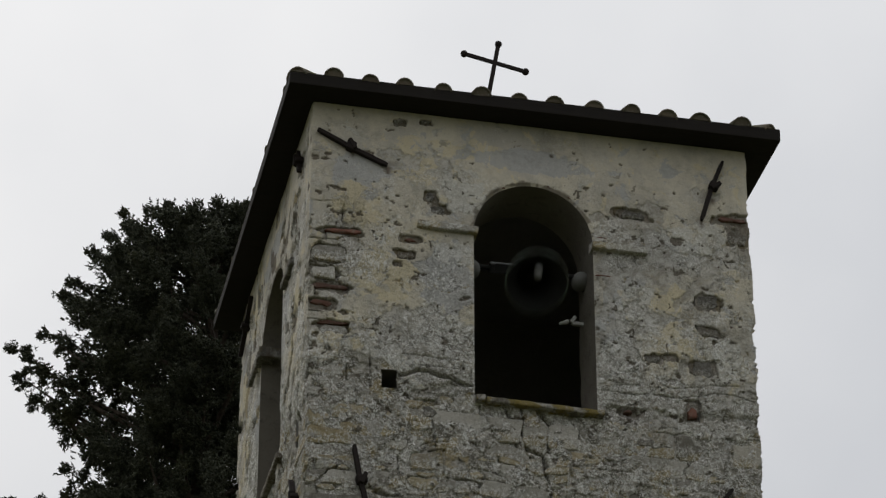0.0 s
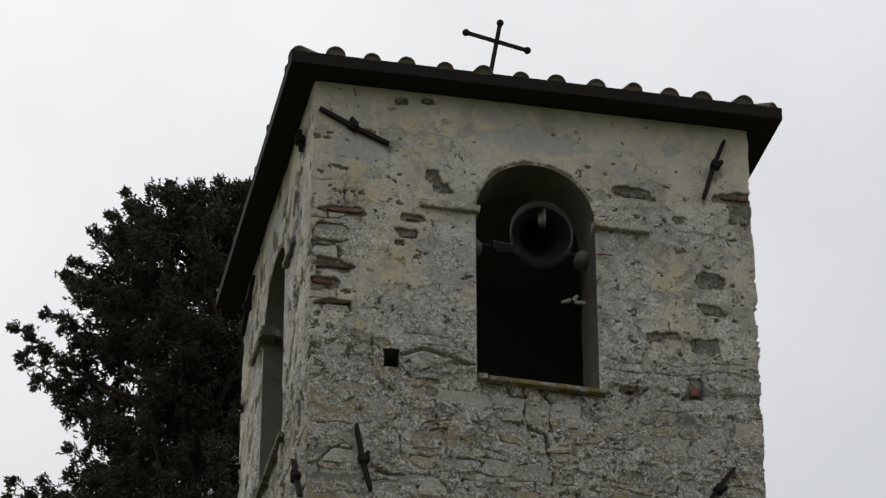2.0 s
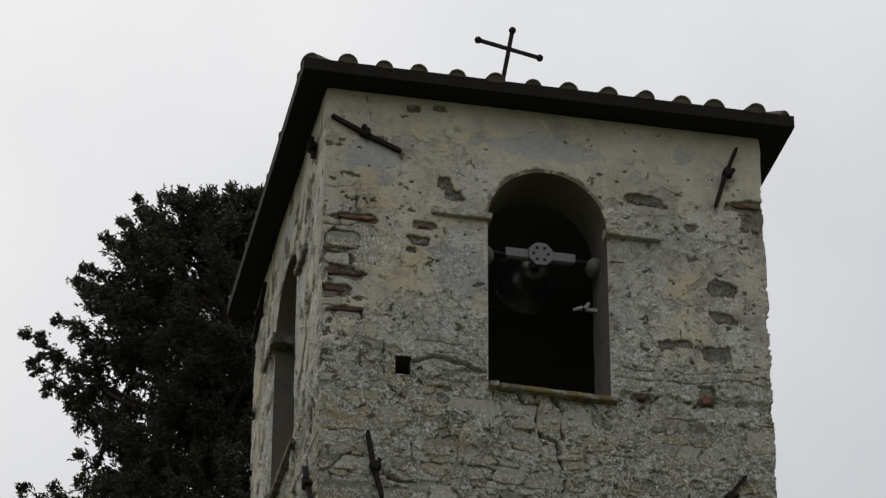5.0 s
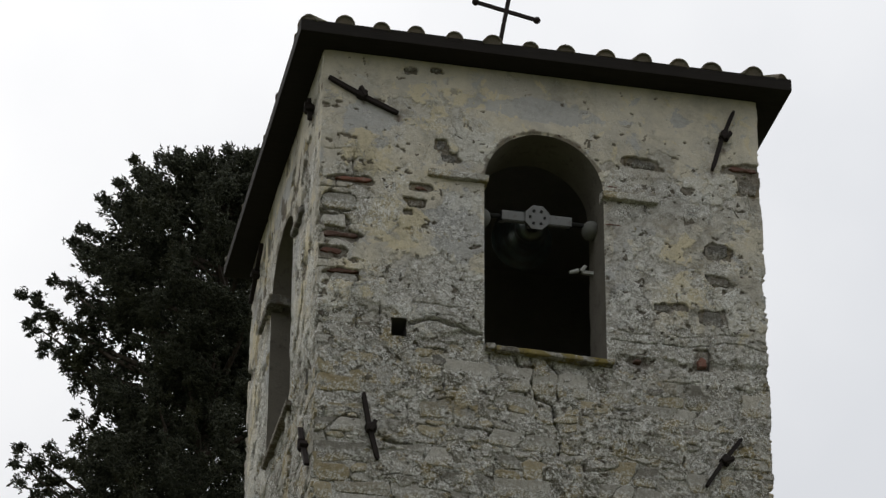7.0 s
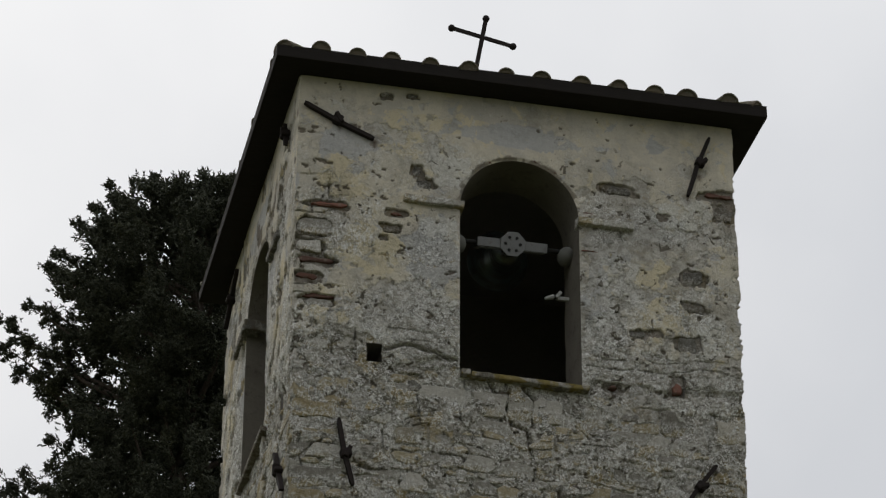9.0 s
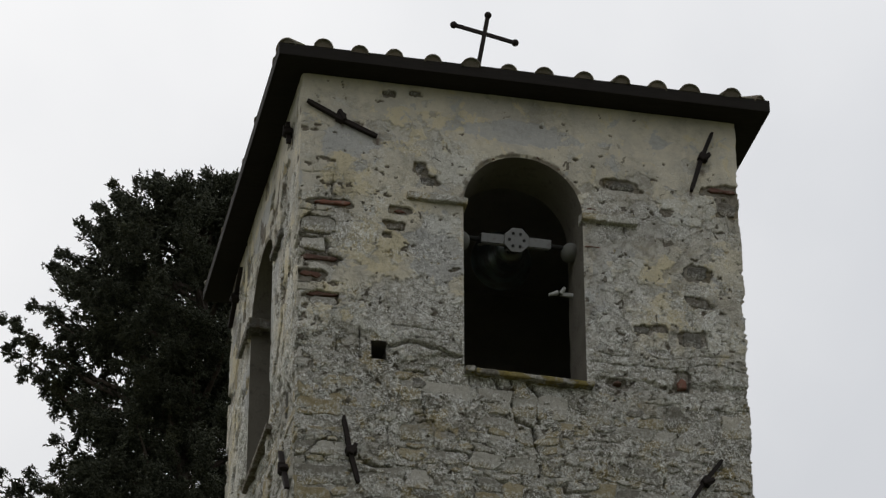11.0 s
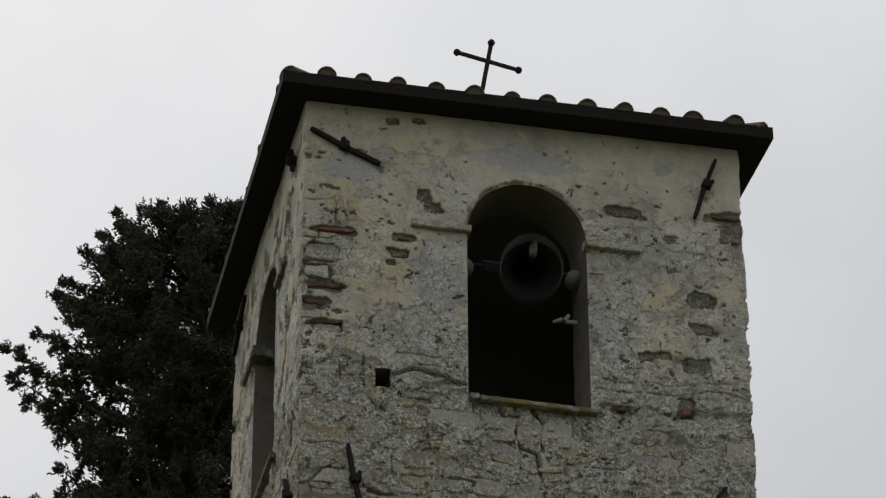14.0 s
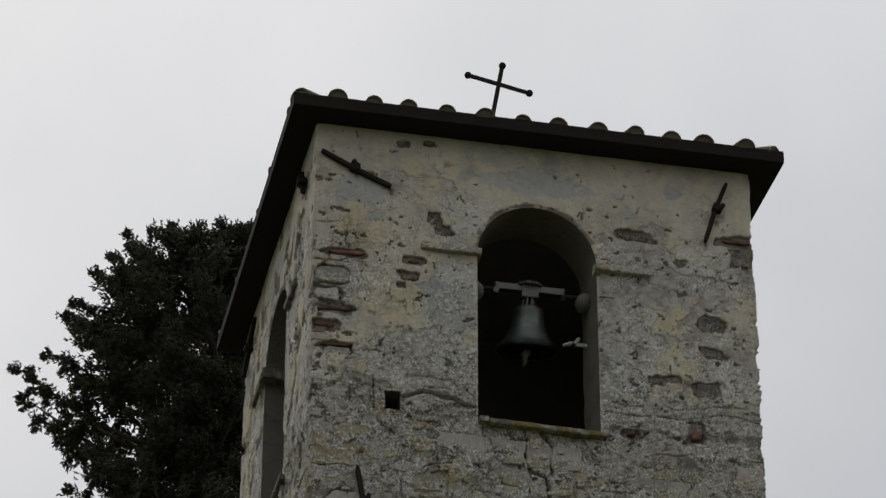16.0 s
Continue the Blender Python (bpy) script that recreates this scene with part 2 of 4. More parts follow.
def plain_material(name, low, high, rough=0.7, metal=0.0, scale=20.0, spec=0.4):
    m = Nodes(name)
    return m.done(m.mix(m.noise(scale, 4.0), low, high), rough, metal, spec)


def foliage_material():
    m = Nodes("cypress_foliage")
    base = m.mix(m.island(), (0.03, 0.034, 0.024), (0.08, 0.086, 0.055))
    base = m.mix(m.math("MULTIPLY", m.step(m.noise(1.6, 4.0), 0.55, 0.7), 0.5), base, (0.075, 0.075, 0.032))
    return m.done(base, 0.8, 0.0, 0.2)


def bark_material():
    m = Nodes("cypress_bark")
    base = m.mix(m.noise(5.0, 6.0, 0.7, 0.3, (6, 6, 1)), (0.04, 0.032, 0.025), (0.13, 0.105, 0.085))
    m.bump(m.noise(7.0, 6.0, 0.7, 0.3, (6, 6, 1)), 0.8, 0.02)
    return m.done(base, 0.95, 0.0, 0.2)


def ground_material():
    m = Nodes("meadow")
    base = m.mix(m.noise(0.4, 6.0, 0.6), (0.05, 0.07, 0.025), (0.11, 0.11, 0.05))
    base = m.mix(m.math("MULTIPLY", m.step(m.noise(0.15, 4.0), 0.5, 0.65), 0.7), base, (0.14, 0.11, 0.075))
    m.bump(m.noise(12.0, 6.0, 0.7), 0.8, 0.05)
    return m.done(base, 0.95, 0.0, 0.2)


M_WALL = wall_material()
M_STONE = stone_material("rubble_stone", (0.17, 0.157, 0.13), (0.48, 0.455, 0.40), (0.38, 0.295, 0.13))
# dark stone of the plaster gaps; also paints shade on the left trims
M_DARK = stone_material("dark_bare_and_shaded_stone", (0.09, 0.083, 0.07), (0.16, 0.15, 0.13), (0.15, 0.12, 0.08), age=0.25)
M_STUFF = stone_material("rubble_stone_joined", (0.17, 0.157, 0.13), (0.48, 0.455, 0.40), (0.38, 0.295, 0.13), True)
M_BRICK, M_SILL, M_INNER, M_REVEAL = brick_material(), sill_material(), inner_material(), reveal_material()
M_TILE, M_WOOD, M_IRON, M_BRONZE, M_STEEL = tile_material(), wood_material(), iron_material(), bronze_material(), steel_material()
M_HOLE = plain_material("dark_steel", (0.009, 0.009, 0.009), (0.018, 0.017, 0.016), 0.8)
# near-black bronze: the shade inside the bell is put into this colour
M_HOLLOW = plain_material("shaded_bell_inside", (0.008, 0.008, 0.008), (0.018, 0.018, 0.016), 0.9, spec=0.1)
M_CLAPPER = plain_material("worn_bare_iron", (0.25, 0.25, 0.24), (0.38, 0.38, 0.36), 0.5, 0.2)
M_WHITE = plain_material("weathered_white_enamel", (0.32, 0.32, 0.3), (0.48, 0.48, 0.46), 0.5)
M_CORBEL = plain_material("pale_limestone", (0.11, 0.11, 0.1), (0.2, 0.2, 0.185), 0.85, 0.0, 12.0)
M_LEAF, M_BARK, M_GROUND = foliage_material(), bark_material(), ground_material()


# ---- mesh helpers ----
def lattice(u, v, cell, seed):
    """Smooth value noise in 0..1 over the arrays u, v."""
    grid = np.random.RandomState(seed).rand(128, 128)
    a, b = np.asarray(u, float) / cell + 500.37, np.asarray(v, float) / cell + 500.71
    i, j = np.floor(a).astype(int), np.floor(b).astype(int)
    p, q = a - i, b - j
    p, q = p * p * (3 - 2 * p), q * q * (3 - 2 * q)
    g = lambda x, y: grid[x % 128, y % 128]
    return (g(i, j) * (1 - p) + g(i + 1, j) * p) * (1 - q) + (g(i, j + 1) * (1 - p) + g(i + 1, j + 1) * p) * q


def fbm(u, v, cell, seed, octaves=4, gain=0.5):
    total, amp, norm = 0.0, 1.0, 0.0
    for k in range(octaves):
        total = total + amp * lattice(u, v, cell / 2 ** k, seed + k)
        norm, amp = norm + amp, amp * gain
    return total / norm


def ease(x, lo, hi):
    t = np.clip((x - lo) / (hi - lo), 0, 1)
    return t * t * (3 - 2 * t)


def mesh_from(name, verts, faces, material, smooth=True):
    me = bpy.data.meshes.new(name)
    if isinstance(verts, np.ndarray):
        me.from_pydata(verts.tolist(), [], faces.tolist())
    else:
        me.from_pydata([tuple(map(float, v)) for v in verts], [], [tuple(map(int, f)) for f in faces])
    me.materials.append(material)
    if smooth:
        me.polygons.foreach_set("use_smooth", [True] * len(me.polygons))
    me.update()
    return me


def link(name, me, parent=None, label=""):
    ob = new(name, me)
    ob.parent = parent
    return tagged(ob, label)


def part(name, bm, material, parent, label="", smooth=False):
    """Links a bmesh as one mesh object under a thing or a part."""
    me = bpy.data.meshes.new(name)
    bm.to_mesh(me)
    bm.free()
    me.materials.append(material)
    if smooth:
        me.polygons.foreach_set("use_smooth", [True] * len(me.polygons))
    return link(name, me, parent, label)


def box_bm(sx, sy, sz, bevel=0.0, m=None, jitter=0.0, seed=0):
    bm = bmesh.new()
    bmesh.ops.create_cube(bm, size=1.0, matrix=Matrix.Diagonal((sx, sy, sz, 1)))
    if bevel:
        bmesh.ops.bevel(bm, geom=bm.edges[:], offset=bevel, segments=2, affect="EDGES", profile=0.6)
    if jitter:
        r = random.Random(seed)
        for v in bm.verts:
            v.co += Vector((r.uniform(-1, 1), r.uniform(-1, 1), r.uniform(-1, 1))) * jitter
    if m is not None:
        bm.transform(m)
    return bm


def merge(*bms):
    """One bmesh out of several."""
    out = bmesh.new()
    for b in bms:
        me = bpy.data.meshes.new("tmp")
        b.to_mesh(me)
        b.free()
        out.from_mesh(me)
        bpy.data.meshes.remove(me)
    return out


def tube_bm(p0, p1, r0, r1, sides=10):
    p0, p1 = Vector(p0), Vector(p1)
    bm = bmesh.new()
    m = Matrix.Translation((p0 + p1) / 2) @ (p1 - p0).to_track_quat("Z", "Y").to_matrix().to_4x4()
    bmesh.ops.create_cone(bm, cap_ends=True, segments=sides, radius1=r0, radius2=r1, depth=(p1 - p0).length, matrix=m)
    return bm


def lathe_bm(profile, sides=40):
    """Turns (radius, z) pairs round the z axis."""
    bm = bmesh.new()
    rings = []
    for r, z in profile:
        rings.append([bm.verts.new((r * math.cos(2 * math.pi * k / sides), r * math.sin(2 * math.pi * k / sides), z)) for k in range(sides)])
    for a, b in zip(rings, rings[1:]):
        for k in range(sides):
            bm.faces.new((a[k], a[(k + 1) % sides], b[(k + 1) % sides], b[k]))
    bm.normal_update()
    return bm


# ---- the tower: sizes ----
W, TOP, THICK = 3.7, 16.02, 0.5
SEEN = 11.6                      # below this the masonry is coarser
# opening: centre, half width, sill, springing, rise of the arch
FRONT_OPEN = (1.848, 0.502, 13.40, 14.965, 0.51)
LEFT_OPEN = (1.80, 0.60, 13.38, 14.965, 0.485)


def opening_distance(u, z, o):
    """Distance outside the opening o (below zero inside)."""
    c, hw, zb, zs, rise = o
    du, dz = np.abs(u - c), z - zs
    rect = np.maximum(du - hw, zb - z)
    arch = (np.sqrt((du / hw) ** 2 + (np.maximum(dz, 0) / rise) ** 2) - 1) * min(hw, rise)
    return np.where(dz > 0, arch, rect)


# places where the plaster of the front has come off: across, height, half width, half height
LOSS = [
    (0.72, 15.95, 0.07, 0.05), (0.94, 15.985, 0.06, 0.03), (0.98, 15.27, 0.06, 0.055), (1.04, 15.145, 0.09, 0.05),
    (0.775, 14.68, 0.09, 0.05), (0.705, 14.59, 0.04, 0.03), (2.72, 15.31, 0.14, 0.05), (3.31, 14.55, 0.11, 0.08),
    (3.32, 14.26, 0.12, 0.05), (3.24, 13.91, 0.11, 0.08), (2.82, 13.955, 0.1, 0.045), (2.98, 13.98, 0.06, 0.035),
    (0.15, 14.62, 0.16, 0.10), (0.10, 14.44, 0.14, 0.07), (0.15, 14.31, 0.18, 0.05), (0.12, 14.15, 0.13, 0.06),
    (0.2, 13.94, 0.16, 0.07), (0.24, 14.84, 0.18, 0.04), (3.56, 15.37, 0.16, 0.06), (3.6, 15.2, 0.12, 0.1),
    (3.14, 13.52, 0.085, 0.10), (0.82, 14.83, 0.09, 0.04), (2.61, 13.45, 0.07, 0.05),
]


def loss_mask(u, z):
    wob = (fbm(u, z, 0.10, 71, 4, 0.6) - 0.5) * 1.5
    best = np.zeros_like(u)
    for a, b, p, q in LOSS:
        d = (np.abs((u - a) / (p if a > 0.3 else 0.85 * p)) ** 3.5 + np.abs((z - b) / q) ** 3.5) ** (1 / 3.5) + wob
        best = np.maximum(best, 1 - ease(d, 0.92, 1.0))
    return best


def coat_mask(u, z):
    """1 where the last coat of plaster still holds; it flakes off in crisp-edged scales, least under the eave."""
    a, b = u + 0.05 * (fbm(u, z, 0.07, 1201, 3) - 0.5), z + 0.05 * (fbm(u, z, 0.07, 1211, 3) - 0.5)
    f = fbm(a, b, 0.42, 1221, 6, 0.62)
    hold = 0.44 - 0.22 * ease(z, 15.45, 15.8) + 0.06 * ease(z, 14.4, 13.7)
    return ease(f - hold, -0.006, 0.006)


def pit_mask(u, z):
    """Small pits where a bit of plaster or mortar has dropped out."""
    p = fbm(u + 0.03 * (fbm(u, z, 0.05, 1301, 2) - 0.5), z * 1.35, 0.075, 1311, 3, 0.55)
    patchy = fbm(u, z, 0.6, 1321, 3)
    hold = 0.785 - 0.22 * (patchy - 0.5) - 0.03 * ease(z, 14.3, 13.6) + 0.05 * ease(z, 15.5, 15.8) - 0.03 * ease(u, 0.45, 0.1) + 0.2 * ease(u, W - 0.12, W - 0.04)
    return ease(p - hold, 0.0, 0.012)


def joint_mask(u, z):
    """Open bed joints and a few upright ones that show through where the plaster has gone."""
    a = u + 0.06 * (fbm(u, z, 0.12, 1401, 3) - 0.5)
    b = z + 0.16 * (fbm(u, z, 0.45, 1411, 4, 0.55) - 0.5)
    row = b / 0.155 + 0.35 * np.sin(b * 17.0)
    k = np.floor(row)
    bed = np.minimum(row - k, 1 - row + k) * 0.155
    col = a / 0.34 + 0.37 * np.sin(k * 12.9898) * 3.1
    up = np.minimum(col - np.floor(col), 1 - col + np.floor(col)) * 0.34
    wide = 0.0025 + 0.010 * np.clip(fbm(u, z, 0.09, 1421, 3) - 0.4, 0, 1)
    open_bed = ease(fbm(u, z, 0.3, 1431, 3), 0.50, 0.56)
    open_up = ease(fbm(u, z, 0.25, 1441, 3), 0.54, 0.6)
    return np.maximum((1 - ease(bed, wide, wide + 0.006)) * open_bed, (1 - ease(up, wide, wide + 0.006)) * open_up)


# rust that has run from the iron: across, height where it starts, length
RUST = [(0.625, 15.50, 0.14), (0.33, 15.62, 0.10), (3.29, 15.33, 0.12), (0.5, 12.34, 0.12), (3.40, 15.55, 0.08)]


def rust_mask(u, z):
    best = np.zeros_like(u)
    for a, b, run in RUST:
        wide = 0.022 + 0.016 * (fbm(u, z, 0.05, 1501, 2) - 0.5)
        best = np.maximum(best, np.exp(-((u - a) / wide) ** 2) * ease(z, b + 0.03, b - 0.01) * ease(z, b - run, b - 0.3 * run))
    return best


def bare_front(u, z):
    """1 where the rubble shows, 0 where plaster still covers it."""
    line = 13.38 + 0.55 * (fbm(u, z, 0.7, 11, 3) - 0.5) + 0.3 * (fbm(u, z, 0.16, 17, 3) - 0.5)
    line = line + 0.30 * ease(u, 0.9, 0.2) - 0.1 * ease(u, 2.6, 3.4)
    low = 1 - ease(z - line, -0.06, 0.06)
    chips = 0.8 * ease(fbm(u, z, 0.08, 29, 4, 0.7), 0.69, 0.71) * ease(z, 15.9, 14.6)
    return np.clip(np.maximum(low, np.maximum(loss_mask(u, z), chips) * 0.6), 0, 1)


def bare_side(u, z):
    line = 13.3 + 0.9 * (fbm(u, z, 0.7, 111, 3) - 0.5)
    low = 1 - ease(z - line, -0.08, 0.08)
    return np.clip(np.maximum(low, ease(fbm(u, z, 0.3, 129, 4), 0.60, 0.66)), 0, 1)


def relief(u, z, bare, seed):
    """How far the surface stands out, in metres."""
    d = 0.016 * (fbm(u, z, 0.9, seed, 2) - 0.5)
    crust = ease(fbm(u, z, 0.055, seed + 3, 3), 0.5, 0.58) * ease(z, 14.6, 13.6)
    smooth = 0.010 + 0.006 * (fbm(u, z, 0.11, seed + 5, 3) - 0.5) + 0.006 * crust
    over = ease(fbm(u, z, 0.26, seed + 9, 4, 0.6), 0.485, 0.535)
    rough = -0.013 + 0.017 * over + (0.006 + 0.012 * over) * (fbm(u, z, 0.05, seed + 13, 4, 0.65) - 0.5)
    shallow = 0.001 + 0.016 * (fbm(u, z, 0.06, seed + 21, 4, 0.65) - 0.5)
    part_off, off = np.clip(bare / 0.6, 0, 1), np.clip((bare - 0.6) / 0.4, 0, 1)
    return d + smooth * (1 - part_off) + (shallow * (1 - off) + rough * off) * part_off


# cracks in the front, as runs of points
CRACKS = [[(1.60, 13.36), (1.66, 13.24), (1.74, 13.16), (1.77, 13.02), (1.90, 12.98), (1.93, 12.75)], [(1.86, 13.36), (1.98, 13.25), (1.95, 13.05)],
          [(0.73, 13.57), (0.9, 13.63), (1.08, 13.60), (1.33, 13.54)], [(0.03, 12.62), (0.3, 12.72), (0.55, 12.52), (0.85, 12.47)]]
HOLE = (0.657, 13.525, 0.062, 0.083)   # putlog hole: centre and half size


def crack_distance(u, z):
    best = np.full(np.shape(u), 9.0)
    a, b = u + 0.03 * (fbm(u, z, 0.09, 991, 3) - 0.5), z + 0.03 * (fbm(u, z, 0.09, 995, 3) - 0.5)
    for path in CRACKS:
        for (p, q), (x, y) in zip(path, path[1:]):
            t = np.clip(((a - p) * (x - p) + (b - q) * (y - q)) / ((x - p) ** 2 + (y - q) ** 2), 0, 1)
            best = np.minimum(best, np.hypot(a - p - t * (x - p), b - q - t * (y - q)))
    return best


def weathering(side, u, z):
    """0 where the eave keeps the plaster dry and smooth, 1 where rain reaches it."""
    n = fbm(u, z, 0.5, 861 + len(side), 4, 0.6)
    return np.clip(0.12 + ease(z + 0.9 * (n - 0.5), 15.75, 15.1) * (0.3 + 0.5 * ease(n, 0.4, 0.6)) + 0.5 * ease(z + 0.8 * (n - 0.5), 14.3, 13.5), 0, 1)


# where the plaster keeps its ochre wash, is rubbed grey, or is crusted white: across, height, half width, half height
OCHRE_WASH = [(0.6, 14.45, 0.28, 0.4), (0.35, 15.1, 0.2, 0.22), (0.95, 15.5, 0.4, 0.16), (3.1, 14.05, 0.4, 0.22), (3.0, 14.5, 0.25, 0.2), (0.25, 13.85, 0.2, 0.12), (1.2, 15.75, 0.5, 0.1)]
GREY_WASH = [(1.11, 14.5, 0.23, 0.35), (2.58, 14.75, 0.22, 0.18), (0.4, 15.45, 0.3, 0.16), (2.95, 15.0, 0.3, 0.2), (1.9, 15.7, 0.5, 0.12), (2.5, 14.2, 0.12, 0.4)]
CRUST = [(1.05, 13.95, 0.3, 0.28), (2.55, 13.75, 0.2, 0.4), (1.25, 15.35, 0.25, 0.25), (0.7, 13.75, 0.3, 0.2), (1.2, 14.75, 0.2, 0.12), (2.7, 14.4, 0.2, 0.3), (3.4, 14.0, 0.25, 0.2), (3.2, 15.1, 0.3, 0.2)]


def blots(rows, u, z, seed):
    wob = 1.2 * (fbm(u, z, 0.22, seed, 4, 0.6) - 0.5)
    best = np.zeros(np.shape(u))
    for a, b, p, q in rows:
        best = np.maximum(best, 1 - ease(np.sqrt(((u - a) / p) ** 2 + ((z - b) / q) ** 2) + wob, 0.7, 1.15))
    return best


def surface(side, u, z):
    """Relief and bareness of one side of the tower."""
    if side == "front":
        bare = bare_front(u, z)
        d = relief(u, z, bare, 200)
        low = ease(z, 13.95, 13.5)
        d = d + 0.007 * (coat_mask(u, z) - 0.7)
        d = d + 0.006 * low * (ease(fbm(u, z, 0.06, 1601, 4, 0.6), 0.47, 0.56) - 0.5)
        lost = loss_mask(u, z)
        d = d * (1 - lost) - (0.012 + 0.012 * ease(u, 0.42, 0.3) + 0.010 * fbm(u, z, 0.05, 1611, 3)) * lost
        d = d - 0.014 * pit_mask(u, z)
        d = d - 0.035 * joint_mask(u, z) * np.maximum(low, ease(u, 0.34, 0.24) * ease(z, 15.2, 15.0))
        d = d - 0.075 * np.exp(-(crack_distance(u, z) / 0.012) ** 2)
    else:
        seed = {"left": 300, "right": 400, "back": 500}[side]
        bare = bare_side(u, z)
        d = relief(u, z, bare, seed)
        gouge = fbm(u, z * 0.7, 0.16, seed + 41, 4, 0.6)
        d = d - 0.03 * ease(gouge, 0.65, 0.69) * ease(z, 15.6, 15.0) + 0.012 * (coat_mask(u + 9.0, z) - 0.5)
    chip = 0.014 * fbm(z, u * 0, 0.12, 601 + len(side), 3)
    edge = np.minimum(u, W - u)
    d = d - chip * ease(edge, 0.05, 0.0)
    return d, bare


# corner order: side, turn of its own frame, its neighbours at u = 0 and u = W
PLACE = {"front": pose(0, 0, 0), "left": pose(0, W, 0, 0, 0, -90), "right": pose(W, 0, 0, 0, 0, 90), "back": pose(W, W, 0, 0, 0, 180)}
NEXT = {"front": ("left", "right"), "right": ("front", "back"), "back": ("right", "left"), "left": ("back", "front")}


def outer_face(side, us, zs, opening=None):
    """Vertices, faces and bareness of one outer side; u runs to the right as seen from outside."""
    U, Z = np.meshgrid(us, zs)
    shape = U.shape
    n, m = shape
    idx = np.arange(n * m).reshape(shape)
    keep = np.ones((n - 1, m - 1), bool)
    fade = np.ones(shape)
    if opening:
        cu, cz = (U[:-1, :-1] + U[1:, 1:]) / 2, (Z[:-1, :-1] + Z[1:, 1:]) / 2
        keep = opening_distance(cu, cz, opening) > 0
        near = np.zeros(shape, int)
        for a in (0, 1):
            for b in (0, 1):
                near[a:n - 1 + a, b:m - 1 + b] += np.where(keep, 1, 100)
        rim = (near % 100 > 0) & (near >= 100)
        for _ in range(2):
            s = opening_distance(U, Z, opening)
            gu = (opening_distance(U + 1e-4, Z, opening) - s) / 1e-4
            gz = (opening_distance(U, Z + 1e-4, opening) - s) / 1e-4
            g = np.maximum(gu * gu + gz * gz, 0.2)
            U, Z = np.where(rim, U - s * gu / g, U), np.where(rim, Z - s * gz / g, Z)
        fade = ease(opening_distance(U, Z, opening), 0.0, 0.03)
        if side == "front":
            keep &= np.maximum(np.abs(cu - HOLE[0]) - HOLE[2], np.abs(cz - HOLE[1]) - HOLE[3]) + 0.02 * (fbm(cu, cz, 0.05, 401, 2) - 0.5) > 0
    D, B = surface(side, U, Z)
    D = D * fade
    a, b = NEXT[side]
    da, _ = surface(a, np.full(shape, W), Z)
    db, _ = surface(b, np.zeros(shape), Z)
    X = U - da * ease(U, 0.07, 0.0) + db * ease(W - U, 0.07, 0.0)
    P = np.stack([X, -D, Z], -1).reshape(-1, 3)
    q = np.stack([idx[:-1, :-1], idx[:-1, 1:], idx[1:, 1:], idx[1:, :-1]], -1)[keep]
    M = np.array(PLACE[side])
    P = P @ M[:3, :3].T + M[:3, 3]
    marks = {"bare": B, "age": weathering(side, U, Z)}
    for name, rows, seed in (("ochre", OCHRE_WASH, 711), ("grey", GREY_WASH, 721), ("crust", CRUST, 731)):
        marks[name] = blots(rows, U, Z, seed)
    marks["crust"] = np.maximum(marks["crust"], 0.8 * ease(Z, 14.0, 13.5))
    front = side == "front"
    marks["coat"] = coat_mask(U if front else U + 9.0, Z)
    marks["pit"] = np.maximum(pit_mask(U, Z), 0.7 * loss_mask(U, Z)) if front else ease(fbm(U, Z * 0.7, 0.16, {"left": 300, "right": 400, "back": 500}[side] + 41, 4, 0.6), 0.65, 0.69)
    if opening:
        edge = opening_distance(U, Z, opening) + 0.05 * (fbm(U, Z, 0.06, 1701, 3) - 0.5)
        marks["pit"] = np.maximum(marks["pit"], 0.85 * ease(edge, 0.040, 0.022) * ease(fbm(U, Z, 0.055, 1711, 3), 0.44, 0.56) * ease(Z, opening[3], opening[3] + 0.1))
    marks["rust"] = rust_mask(U, Z) if front else 0 * U
    return P, q, {k: v.reshape(-1) for k, v in marks.items()}


def wall_side(side, step_u, opening, parent, label):
    zs_hi = np.arange(SEEN, TOP + 0.06, 0.007 if side == "front" else 0.014)
    zs_lo = np.append(np.arange(-0.3, SEEN - 0.05, 0.07), SEEN)
    us_hi = np.linspace(0, W, int(W / step_u) + 1)
    us_lo = np.linspace(0, W, 54)
    P1, q1, m1 = outer_face(side, us_hi, zs_hi, opening)
    P2, q2, m2 = outer_face(side, us_lo, zs_lo)
    me = mesh_from("wall_" + side, np.vstack([P1, P2]), np.vstack([q1, q2 + len(P1)]), M_WALL)
    for name in m1:
        me.attributes.new(name, "FLOAT", "POINT").data.foreach_set("value", np.append(m1[name], m2[name]).astype(np.float32))
    ob = link("wall_" + side, me, parent, label)
    if opening:
        reveal(side, opening, ob)
    inner_face(side, opening, ob)
    return ob


def contour(o, steps=40):
    """Points round the opening, from the foot of one jamb over the arch to the other, then back along the sill."""
    c, hw, zb, zs, rise = o
    pts = [(c - hw, z) for z in np.linspace(zb, zs, 26)[:-1]]
    pts += [(c - hw * math.cos(a), zs + rise * math.sin(a)) for a in np.linspace(0, math.pi, steps)]
    pts += [(c + hw, z) for z in np.linspace(zs, zb, 26)[1:]]
    pts += [(u, zb) for u in np.linspace(c + hw, c - hw, 16)[1:-1]]
    return pts


